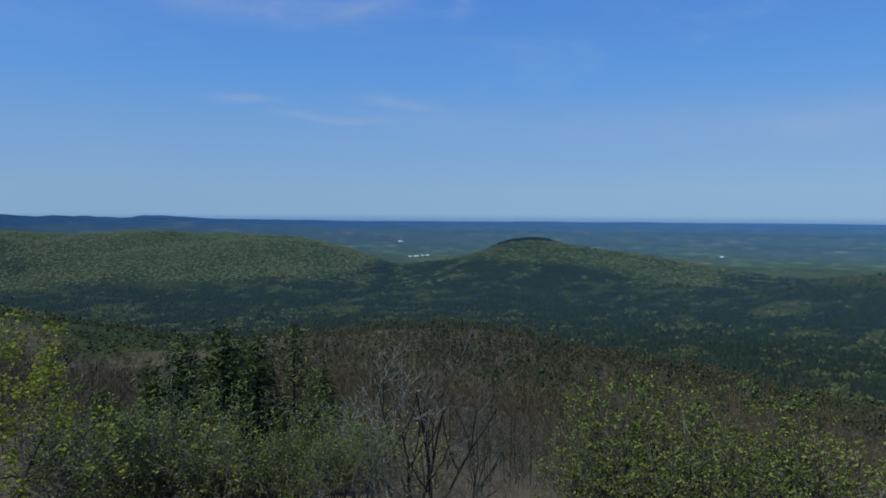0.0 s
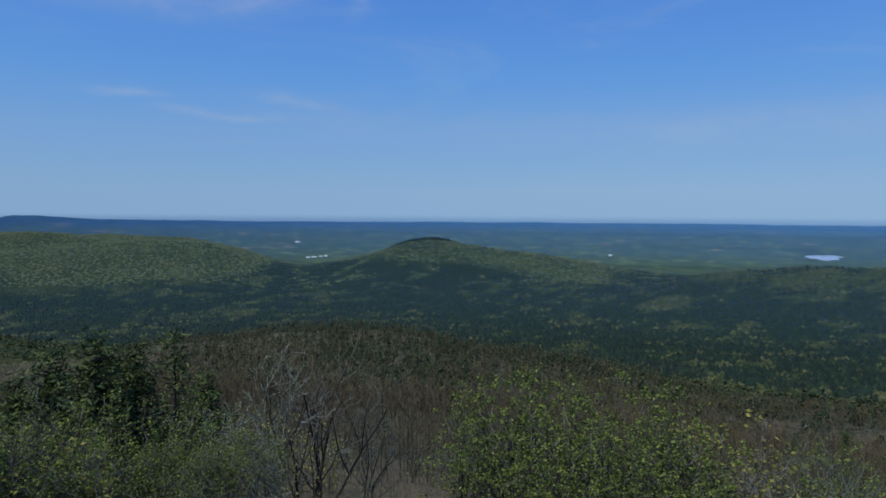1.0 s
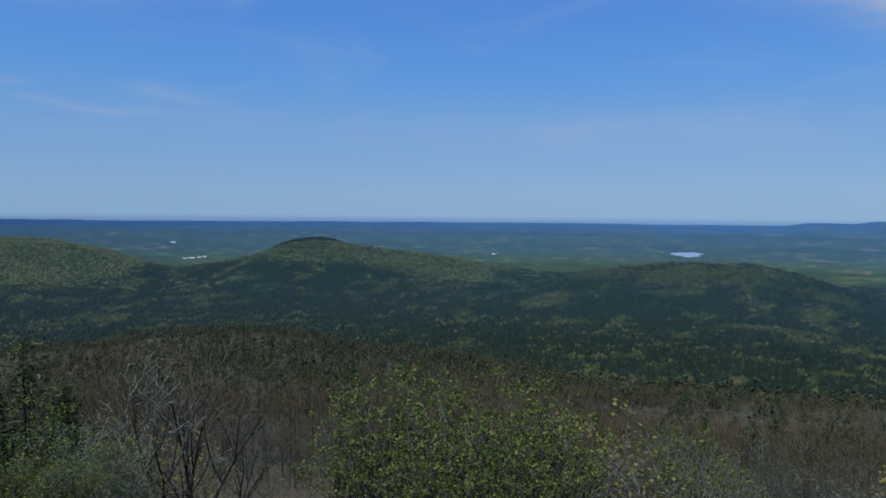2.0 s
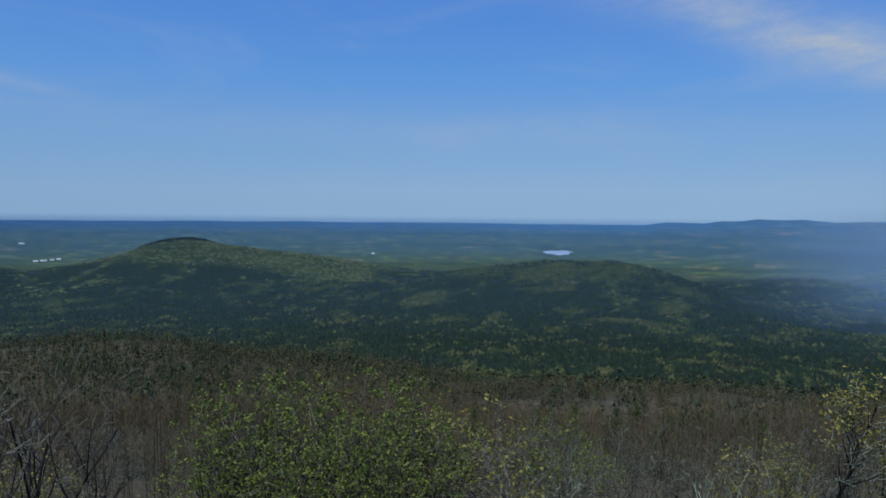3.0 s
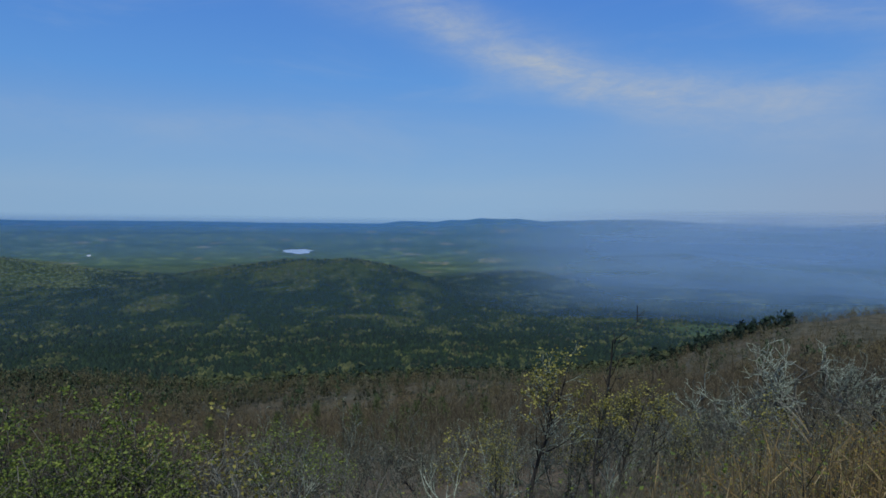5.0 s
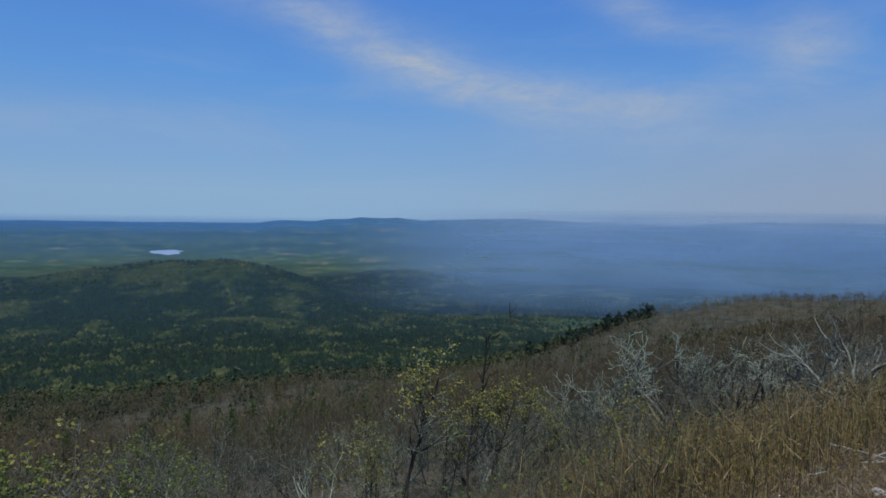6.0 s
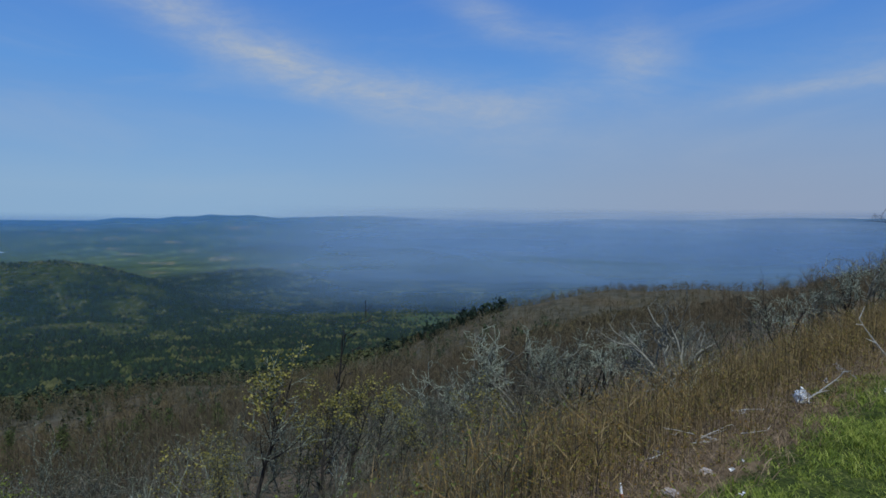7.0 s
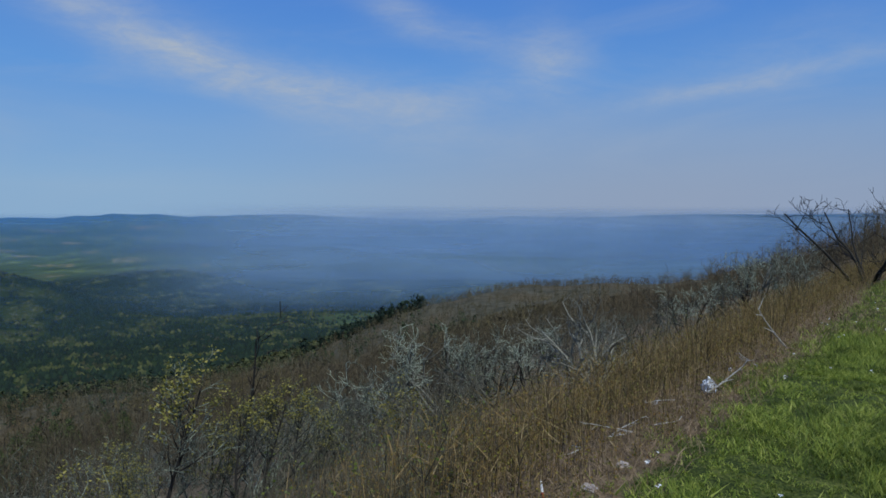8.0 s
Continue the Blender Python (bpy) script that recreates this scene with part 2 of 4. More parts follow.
HARDWOOD = speckled("bare_canopy", [(0.05, (0.0348, 0.0319, 0.0189)), (0.4, (0.0745, 0.0678, 0.0407)), (0.7, (0.108, 0.0968, 0.0581)), (0.92, (0.189, 0.182, 0.121))], 0.8, patch=((0.125, 0.086, 0.042), 0.02, 0.65))
BUDDING = speckled("budding_canopy", [(0.1, (0.013, 0.0175, 0.008)), (0.5, (0.0245, 0.029, 0.013)), (0.9, (0.049, 0.05, 0.0225))], 0.8, 0.8, 0.2)
# dark pine green, shifted to teal to carry some valley haze in its colour
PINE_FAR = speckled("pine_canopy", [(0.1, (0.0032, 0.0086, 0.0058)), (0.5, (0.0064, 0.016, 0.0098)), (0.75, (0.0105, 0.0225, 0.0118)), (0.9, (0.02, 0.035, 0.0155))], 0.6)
OAK_FAR = speckled("spring_canopy", [(0.1, (0.0125, 0.0195, 0.0076)), (0.45, (0.0275, 0.037, 0.0125)), (0.7, (0.046, 0.054, 0.018)), (0.9, (0.078, 0.081, 0.0295))], 0.6, patch=((0.0704, 0.0715, 0.0268), 0.009, 0.5))


def ground_material():
    m, N = material("hillside_ground")
    pos = N.add("ShaderNodeTexCoord").outputs["Object"]
    cover = N.add("ShaderNodeAttribute", attribute_name="cover").outputs["Color"]
    parts = N.add("ShaderNodeSeparateColor", {0: cover})
    grass, pine, plain = parts.outputs
    big, mid, small = N.noise(pos, 0.012, 5, 0.6), N.noise(pos, 0.11, 6, 0.65), N.noise(pos, 5.0, 6, 0.65)
    canopy = N.mix(N.span(mid, 0.35, 0.65), (0.04, 0.038, 0.024), (0.092, 0.084, 0.054))
    canopy = N.mix(N.span(N.noise(pos, 0.02, 4, 0.6), 0.45, 0.68, 0.0, 0.5), canopy, (0.095, 0.067, 0.035))
    litter = N.ramp(small, [(0.3, (0.0438, 0.0322, 0.0183)), (0.5, (0.113, 0.0818, 0.0468)), (0.72, (0.219, 0.165, 0.102))])
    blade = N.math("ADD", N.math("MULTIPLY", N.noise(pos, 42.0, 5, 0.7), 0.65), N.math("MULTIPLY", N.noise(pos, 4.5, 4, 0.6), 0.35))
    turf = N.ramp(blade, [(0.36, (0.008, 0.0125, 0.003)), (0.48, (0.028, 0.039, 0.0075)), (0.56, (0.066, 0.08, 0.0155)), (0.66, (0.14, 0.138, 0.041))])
    wood = N.mix(N.span(mid, 0.35, 0.65), (0.017, 0.0275, 0.0105), (0.043, 0.0575, 0.0165))
    wood = N.mix(N.math("MULTIPLY", N.span(big, 0.5, 0.66), 0.7), wood, (0.0497, 0.0555, 0.0164))
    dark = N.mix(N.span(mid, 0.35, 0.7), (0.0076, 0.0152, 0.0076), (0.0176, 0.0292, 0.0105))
    cell = N.add("ShaderNodeTexVoronoi", {"Vector": N.vmath("MULTIPLY", pos, (0.0115, 0.0115, 0.0)), "Scale": 1.0, "Randomness": 0.9})
    lots = N.add("ShaderNodeSeparateColor", {0: cell.outputs["Color"]}).outputs[0]
    fields = N.ramp(lots, [(0.0, (0.05, 0.077, 0.034)), (0.45, (0.074, 0.106, 0.041)), (0.72, (0.104, 0.136, 0.05)), (0.965, (0.18, 0.158, 0.083))], "CONSTANT")
    fields = N.mix(N.span(N.noise(N.vmath("MULTIPLY", pos, (0.013, 0.013, 0.0)), 1.0, 7, 0.72), 0.43, 0.53, 0.0, 0.85), fields, (0.042, 0.064, 0.03))
    up = N.add("ShaderNodeAttribute", attribute_name="steep").outputs["Fac"]
    col = N.mix(pine, N.mix(plain, N.mix(up, litter, canopy), wood), dark)
    far = N.add("ShaderNodeAttribute", attribute_name="plain").outputs["Fac"]
    col = N.mix(far, col, fields)
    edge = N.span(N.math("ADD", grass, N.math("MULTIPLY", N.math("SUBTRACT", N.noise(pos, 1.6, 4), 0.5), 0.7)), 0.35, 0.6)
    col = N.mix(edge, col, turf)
    finish(N, col, 0.95, N.math("ADD", small, N.math("MULTIPLY", mid, 3.0)), 0.05, spec=0.1)
    return m


GROUND = ground_material()


def sky_pale_water():
    m, N = material("lake_water")
    pos = N.add("ShaderNodeTexCoord").outputs["Object"]
    # pale base colour stands in for the sky mirrored in the water
    finish(N, N.ramp(N.noise(pos, 0.02, 3), [(0.3, (0.36, 0.42, 0.5)), (0.7, (0.46, 0.52, 0.6))]), 0.35, N.noise(pos, 0.2, 4), 0.02, spec=0.5)
    return m


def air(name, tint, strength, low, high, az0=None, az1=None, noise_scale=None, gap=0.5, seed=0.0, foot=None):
    """Haze and smoke put into a sheet's colour: it scatters a little light and lets the rest through. UV: degrees of
    bearing, metres of height.
    """
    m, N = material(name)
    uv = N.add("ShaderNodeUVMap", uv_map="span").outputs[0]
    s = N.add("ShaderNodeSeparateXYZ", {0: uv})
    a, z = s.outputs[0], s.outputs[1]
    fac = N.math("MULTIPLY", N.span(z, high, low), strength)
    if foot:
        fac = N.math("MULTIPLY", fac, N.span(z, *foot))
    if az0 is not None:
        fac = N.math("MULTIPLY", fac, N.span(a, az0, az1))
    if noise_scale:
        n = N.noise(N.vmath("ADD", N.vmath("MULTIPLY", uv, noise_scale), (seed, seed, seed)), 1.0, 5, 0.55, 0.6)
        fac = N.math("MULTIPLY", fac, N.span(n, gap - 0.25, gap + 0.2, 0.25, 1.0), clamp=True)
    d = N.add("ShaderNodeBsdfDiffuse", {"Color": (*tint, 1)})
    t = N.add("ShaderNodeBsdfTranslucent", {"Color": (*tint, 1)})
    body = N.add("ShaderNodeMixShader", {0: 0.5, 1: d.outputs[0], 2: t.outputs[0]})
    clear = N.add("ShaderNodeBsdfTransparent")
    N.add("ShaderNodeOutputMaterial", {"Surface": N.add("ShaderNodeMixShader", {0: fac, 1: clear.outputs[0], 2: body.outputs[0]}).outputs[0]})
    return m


# ---- mesh helpers ----
def mesh_of(name, verts, faces, mat, smooth_shade=False):
    """A mesh from arrays of corners and of faces that all have the same number of corners."""
    verts, faces = np.asarray(verts, np.float32), np.asarray(faces, np.int32)
    me = bpy.data.meshes.new(name)
    n, k = faces.shape
    me.vertices.add(len(verts))
    me.vertices.foreach_set("co", verts.ravel())
    me.loops.add(n * k)
    me.loops.foreach_set("vertex_index", faces.ravel())
    me.polygons.add(n)
    me.polygons.foreach_set("loop_start", np.arange(n, dtype=np.int32) * k)
    if smooth_shade:
        me.polygons.foreach_set("use_smooth", np.ones(n, dtype=bool))
    me.update(calc_edges=True)
    me.materials.append(mat)
    return me


def joined(name, pieces, smooth_shade=False):
    """One mesh from several (corners, quads, material)."""
    at, vs, fs, mats, which = 0, [], [], [], []
    for v, f, mat in pieces:
        vs.append(v)
        fs.append(f + at)
        at += len(v)
        if mat not in mats:
            mats.append(mat)
        which.append(np.full(len(f), mats.index(mat), np.int32))
    me = mesh_of(name, np.concatenate(vs), np.concatenate(fs), mats[0], smooth_shade)
    for m in mats[1:]:
        me.materials.append(m)
    me.polygons.foreach_set("material_index", np.concatenate(which))
    return me


def part(name, me, parent, label=""):
    ob = new(name, me)
    ob.parent = parent
    return tagged(ob, label)


def tubes(seg, sides):
    """Tapered tubes along segments (start, end, radius, radius): corners and quads."""
    p0, p1, r0, r1 = seg[:, 0:3], seg[:, 3:6], seg[:, 6], seg[:, 7]
    d = p1 - p0
    d = d / (np.linalg.norm(d, axis=1, keepdims=True) + 1e-9)
    ref = np.where(np.abs(d[:, 2:3]) > 0.9, np.array([[1.0, 0, 0]]), np.array([[0, 0, 1.0]]))
    a = np.cross(d, ref)
    a /= np.linalg.norm(a, axis=1, keepdims=True) + 1e-9
    b = np.cross(d, a)
    ang = np.arange(sides) * 2 * np.pi / sides
    ring = a[:, None, :] * np.cos(ang)[None, :, None] + b[:, None, :] * np.sin(ang)[None, :, None]
    lo = p0[:, None, :] + ring * r0[:, None, None]
    hi = p1[:, None, :] + ring * r1[:, None, None]
    v = np.concatenate([lo, hi], 1).reshape(-1, 3)
    i = np.arange(sides)
    q = np.stack([i, (i + 1) % sides, sides + (i + 1) % sides, sides + i], 1)
    f = (q[None] + (np.arange(len(seg)) * 2 * sides)[:, None, None]).reshape(-1, 4)
    return v, f


def leaves_at(rng, places, size, spread, each, flat=0.4, slim=0.32):
    """Small pointed leaves, each a bent diamond, in sprays about the given places."""
    c = np.repeat(places, each, 0) + rng.normal(0, spread, (len(places) * each, 3))
    n = len(c)
    s = size * rng.uniform(0.6, 1.3, n)[:, None]
    d = rng.normal(0, 1, (n, 3)) * np.array([1, 1, flat])
    d /= np.linalg.norm(d, axis=1, keepdims=True)
    w = np.cross(d, rng.normal(0, 1, (n, 3)))
    w /= np.linalg.norm(w, axis=1, keepdims=True) + 1e-9
    up = np.cross(d, w)
    v = np.stack([c - d * s * 0.5, c + w * s * slim + up * s * 0.1, c + d * s * 0.55, c - w * s * slim + up * s * 0.1], 1).reshape(-1, 3)
    return v, np.arange(4 * n).reshape(n, 4)


def branch(rng, out, start, way, length, radius, level, levels, kids, wander, lift, taper=0.75, share=0.62, first=0.25, reach=1.0):
    """Grow one limb as a chain of segments, with side limbs, into out[level]; tips go into out['tips']."""
    steps = 6 if level == 0 else (5 if level == 1 else (3 if level + 1 < levels else 2))
    p, d = np.array(start, float), np.array(way, float)
    chain = []
    for i in range(steps):
        d = d + rng.normal(0, wander, 3) + np.array([0, 0, lift])
        d /= np.linalg.norm(d)
        q = p + d * length / steps
        r0, r1 = radius * (1 - taper * i / steps), radius * (1 - taper * (i + 1) / steps)
        out[level].append((*p, *q, r0, r1))
        chain.append((p.copy(), q.copy(), d.copy(), r1))
        p = q
    if level + 1 >= levels:
        out["tips"].append(p)
        out["tips"].append(chain[len(chain) // 2][1])
        return
    for k in range(kids[level]):
        i = min(steps - 1, int(steps * (first + (1 - first) * (k + rng.random()) / kids[level])))
        a, b, dd, rr = chain[i]
        at = a + (b - a) * rng.random()
        side = rng.normal(0, 1, 3)
        side -= dd * (side @ dd)
        side /= np.linalg.norm(side)
        turn = rng.uniform(0.55, 1.05)
        w = dd * math.cos(turn) + side * math.sin(turn)
        branch(rng, out, at, w, reach * length * rng.uniform(0.42, 0.68) * (1.1 - 0.5 * i / steps), rr * share, level + 1, levels, kids, wander * 1.15, lift, taper, share)


def tree(name, rng, tall, stems, bark, twig, leaf=None, leaf_size=0.06, leaf_each=4, leaf_spread=0.09, kids=(7, 6, 5), girth=0.05, lean=0.25, wander=0.13, lift=0.03, levels=4, twig_least=0.0045, leaf_from=0.0, taper=0.75, share=0.62, first=0.25, reach=1.0):
    """A small broadleaved tree: an Empty at its foot with trunk, limbs, twigs and, in leaf, a crown."""
    out = {i: [] for i in range(levels)}
    out["tips"] = []
    for s in range(stems):
        a = rng.uniform(0, 6.283)
        k = rng.uniform(0.3, 1.0) * lean if stems > 1 else lean * 0.3
        branch(rng, out, (0.02 * math.cos(a), 0.02 * math.sin(a), -0.3), (k * math.cos(a), k * math.sin(a), 1), tall * rng.uniform(0.7, 1.0), girth * rng.uniform(0.6, 1.0), 0, levels, kids, wander, lift, taper, share, first, reach)
    root = new(name)
    root.empty_display_size = 0.2
    part("trunk", joined("trunk", [(*tubes(np.array(out[0]), 7), bark), (*tubes(np.array(out[1]), 5), bark)], True), root)
    fine_ones = np.array([s for i in range(2, levels) for s in out[i]])
    fine_ones[:, 6:8] = np.maximum(fine_ones[:, 6:8], twig_least)
    pieces = [(*tubes(fine_ones, 3), twig)]
    if leaf is not None:
        tips = np.array(out["tips"])
        pieces.append((*leaves_at(rng, tips[tips[:, 2] > leaf_from * tall], leaf_size, leaf_spread, leaf_each), leaf))
    tagged(part("crown", joined("crown", pieces), root), kind="stuff")
    root["tall"] = float(np.percentile(np.array(out["tips"])[:, 2], 93))
    root["off"] = [float(k) for k in np.mean(np.array(out["tips"])[:, :2], 0)]
    return root


def conifer(name, rng, tall, wide, dense=1.0, bare=0.12, tuft=0.16):
    """A pine: a straight trunk, boughs in whorls, and sprays of needles."""
    root = new(name)
    root.empty_display_size = 0.2
    stem, boughs, tips = [], [], []
    n = 10
    for i in range(n):
        stem.append((0, 0, -0.3 + tall * i / n, 0, 0, -0.3 + tall * (i + 1) / n, 0.02 * tall * (1 - 0.9 * i / n), 0.02 * tall * (1 - 0.9 * (i + 1) / n)))
    z = tall * bare
    while z < tall * 0.97:
        k = (z / tall - bare) / (1 - bare)
        reach = wide * (1 - k) ** 0.95 * rng.uniform(0.5, 1.15) + 0.03 * wide
        for j in range(rng.integers(3, 6)):
            a = rng.uniform(0, 6.283)
            p = np.array([0, 0, z + rng.uniform(-0.1, 0.1)])
            d = np.array([math.cos(a), math.sin(a), rng.uniform(-0.05, 0.35)])
            m = max(2, int(reach / 0.35))
            long = reach * rng.uniform(0.6, 1.05)
            for s in range(m):
                d = d + rng.normal(0, 0.14, 3) + np.array([0, 0, 0.05])
                d /= np.linalg.norm(d)
                q = p + d * long / m
                boughs.append((*p, *q, 0.012 * wide * (1.1 - s / m), 0.012 * wide * (1.1 - (s + 1) / m)))
                if s > 0 or m < 3:
                    for e in range(max(1, int(3 * dense))):
                        tips.append(p + (q - p) * rng.random() + rng.normal(0, 0.1, 3))
                p = q
            tips.append(p)
        z += tall * 0.035 * rng.uniform(0.7, 1.4)
    part("trunk", mesh_of("trunk", *tubes(np.array(stem), 7), BARK_DARK, True), root)
    tagged(part("branchwork", mesh_of("branchwork", *tubes(np.array(boughs), 4), BARK_DARK, True), root), kind="stuff")
    tagged(part("crown", mesh_of("crown", *leaves_at(rng, np.array(tips), tuft, 0.1, int(6 * dense), 0.8, 0.13), NEEDLE), root), kind="stuff")
    root["tall"] = tall
    root["off"] = [0.0, 0.0]
    return root


def stand(ob, az, r, turn=0.0, scale=1.0, sink=0.05):
    """Stand a thing on the slope at a bearing and distance."""
    v = bearing(az, r)
    ob.matrix_basis = pose(v.x, v.y, ground_at(v.x, v.y) - sink, 0, 0, turn) @ Matrix.Scale(scale, 4)
    return ob


# ---- the ground, one sheet out to the horizon ----
def build_ground():
    az = np.concatenate([np.linspace(48, -128, 310), np.linspace(-128, -312, 60)[1:-1]])
    r = np.concatenate([[0.0], np.geomspace(0.8, 60, 70), np.geomspace(60, 1000, 90)[1:], np.geomspace(1000, 4960, 160)[1:]])
    A, R = np.meshgrid(np.radians(az), r[1:], indexing="ij")
    x, y = -np.sin(A) * R, np.cos(A) * R
    z = height(x, y)
    na, nr = x.shape
    verts = np.concatenate([[[0, 0, ground_at(0, 0)]], np.stack([x, y, z], -1).reshape(-1, 3)])
    i, j = np.meshgrid(np.arange(na), np.arange(nr - 1), indexing="ij")
    k = (i + 1) % na
    quads = np.stack([1 + i * nr + j, 1 + k * nr + j, 1 + k * nr + j + 1, 1 + i * nr + j + 1], -1).reshape(-1, 4)
    a = np.arange(na)
    hub = np.stack([np.zeros(na, int), 1 + ((a + 1) % na) * nr, 1 + a * nr], -1)
    me = bpy.data.meshes.new("ground")
    me.from_pydata([tuple(v) for v in verts.tolist()], [], quads.tolist() + hub.tolist())
    me.polygons.foreach_set("use_smooth", np.ones(len(me.polygons), dtype=bool))
    xx, yy = verts[:, 0], verts[:, 1]
    col = me.attributes.new("cover", "FLOAT_COLOR", "POINT")
    g, pn, hw, pl = land(xx, yy)
    col.data.foreach_set("color", np.stack([g, pn, 1 - hw, np.ones_like(g)], 1).astype(np.float32).ravel())
    me.attributes.new("plain", "FLOAT", "POINT").data.foreach_set("value", pl.astype(np.float32))
    me.attributes.new("steep", "FLOAT", "POINT").data.foreach_set("value", smooth(20, 70, xx * DX + yy * DY).astype(np.float32))
    me.materials.append(GROUND)
    tagged(new("ground", me), "wooded mountainside falling from a grassy verge to forest and plain", "ground", kind="structure")


def clearings(x, y):
    """Openings in the pine woods: bearing, distance, half width in degrees, half depth in metres."""
    az, r = np.degrees(np.arctan2(-x, y)), np.hypot(x, y)
    wave = 0.6 * fbm(x, y, 70, 3)
    return sum(smooth(1.0, 0.5, ((az - a) / w) ** 2 + ((r - d) / k) ** 2 + wave) for a, d, w, k in CLEARINGS)


def land(x, y):
    """Shares of turf, pine wood, bare hardwood and open plain at a place."""
    x, y = np.asarray(x, float), np.asarray(y, float)
    r, p, u = np.hypot(x, y), x * DX + y * DY, x * UX + y * UY
    turf = 1 - smooth(1.55, 2.35, p - 0.012 * np.clip(u - 9, 0, 20) + fbm(x, y, 1.1, 4) * 0.5)
    az = np.degrees(np.arctan2(-x, y))
    line = p + 0.45 * np.maximum(u - 600, 0) + fbm(x, y, 160, 4) * 130
    line = line - 330 * np.exp(-((az + 6) / 17) ** 2 - ((r - 590) / 190) ** 2) - 40 * np.exp(-((az - 30) / 15) ** 2 - ((r - 620) / 260) ** 2) - 160 * np.exp(-((az + 86) / 14) ** 2 - ((r - 700) / 260) ** 2)
    hardwood = 1 - smooth(395, 455, line)
    z = height(x, y) + fbm(x, y, 260, 4) * 26
    upto = np.interp(-az, [-40, -8, -3, 6, 12, 18, 26, 32, 48, 58], [-216, -214, -172, -158, -176, -205, -190, -160, -168, -200])
    mottle = 0.7 * fbm(x + 40 + 90 * fbm(y, x, 150, 2), y - 90 + 90 * fbm(x + 99, y, 150, 2), 52, 4) + 0.5 * fbm(x, y + 40, 17, 2)
    broad = fbm(x - 700, y + 300, 150, 4)
    pine = 1 - smooth(upto - 12, upto + 16, z)
    # pines mixed with oaks on the faces of the two rounded hills, and a dark cap on the summit
    face = np.interp(-az, [-6, -1, 10, 16, 22, 27, 55, 62], [0.0, 0.42, 0.45, 0.22, 0.3, 0.72, 0.8, 0.5]) * (1 - smooth(2470, 2560, r))
    pine = np.maximum(pine, face * smooth(-0.32, 0.05, broad))
    pine = np.maximum(pine, 0.95 * np.exp(-((az + 7.1) / 2.1) ** 4 - ((r - 2515) / 38) ** 2))
    pine = np.maximum(pine, 0.5 * smooth(0.2, 0.32, broad))
    pine = pine * (1 - hardwood) * (1 - smooth(2700, 2950, r)) * (1 - 0.85 * smooth(0.06, 0.26, mottle))
    plain = smooth(2500, 3150, r + fbm(x, y, 300, 3) * 200) * smooth(-165, -205, height(x, y) + 40 * smooth(3300, 4400, r) * -3)
    plain = np.maximum(plain, smooth(3400, 3700, r))
    # old clearings grown up in pale young trees
    pine = pine * (1 - clearings(x, y))
    # a meadow on the valley floor beyond the shoulder
    meadow = (1 - hardwood) * 0.7 * smooth(1.1, 0.4, ((az + 71.5) / 3.6) ** 2 + ((r - 1620) / 95) ** 2 + 0.9 * fbm(x, y, 90, 4))
    plain = np.maximum(plain, meadow)
    return turf, np.clip(pine * (1 - meadow), 0, 1), hardwood, plain


build_ground()

# the lake, its sky reflection painted into a pale colour
la, ld, lz = LAKE
ring = []
for i in range(72):
    a = i * math.tau / 72
    k = 1 + 0.16 * math.sin(3 * a + 1) + 0.1 * math.sin(7 * a) + 0.05 * math.sin(11 * a + 2)
    ring.append(bearing(la + 1.2 * k * math.cos(a), ld + 215 * k * math.sin(a), lz))
bm = bmesh.new()
bm.faces.new([bm.verts.new(v) for v in reversed(ring)])
me = bpy.data.meshes.new("lake")
bm.to_mesh(me)
bm.free()
me.materials.append(sky_pale_water())
tagged(new("lake", me), "distant lake on the wooded plain, sky reflection painted in as pale colour", "water", kind="structure")


# ---- the woods: far and middle distance ----
def scatter(rng, n, az0, az1, r0, r1, keep):
    """Places spread evenly over a sector between two distances, kept with a chance."""
    az = np.radians(rng.uniform(az1, az0, n))
    r = np.exp(rng.uniform(math.log(r0), math.log(r1), n))
    x, y = -np.sin(az) * r, np.cos(az) * r
    k = rng.random(n) < keep(x, y)
    x, y = x[k], y[k]
    return x, y, height(x, y), np.hypot(x, y)


def crown_mesh(rng, x, y, z, wide, tall, form, k=6):
    """Many small low crowns in one mesh; form: rings as (share of height, share of width)."""
    n = len(x)
    ang = rng.uniform(0, 6.283, n)[:, None] + np.arange(k)[None] * 2 * np.pi / k
    rows = []
    for h, w in form:
        rr = wide[:, None] * w * rng.uniform(0.7, 1.3, (n, k))
        hh = z[:, None] + tall[:, None] * (h + rng.uniform(-0.07, 0.07, (n, k)))
        rows.append(np.stack([x[:, None] + rr * np.cos(ang), y[:, None] + rr * np.sin(ang), hh], -1))
    tip = np.stack([x + rng.normal(0, 0.15, n) * wide, y + rng.normal(0, 0.15, n) * wide, z + tall], -1)[:, None, :]
    v = np.concatenate(rows + [tip], 1)
    m = v.shape[1]
    f = []
    for j in range(len(form) - 1):
        for i in range(k):
            a, b = j * k + i, j * k + (i + 1) % k
            f.append((a, b, b + k))
            f.append((a, b + k, a + k))
    top = (len(form) - 1) * k
    for i in range(k):
        f.append((top + i, top + (i + 1) % k, m - 1))
    f = np.array(f)
    faces = (f[None] + (np.arange(n) * m)[:, None, None]).reshape(-1, 3)
    return v.reshape(-1, 3), faces


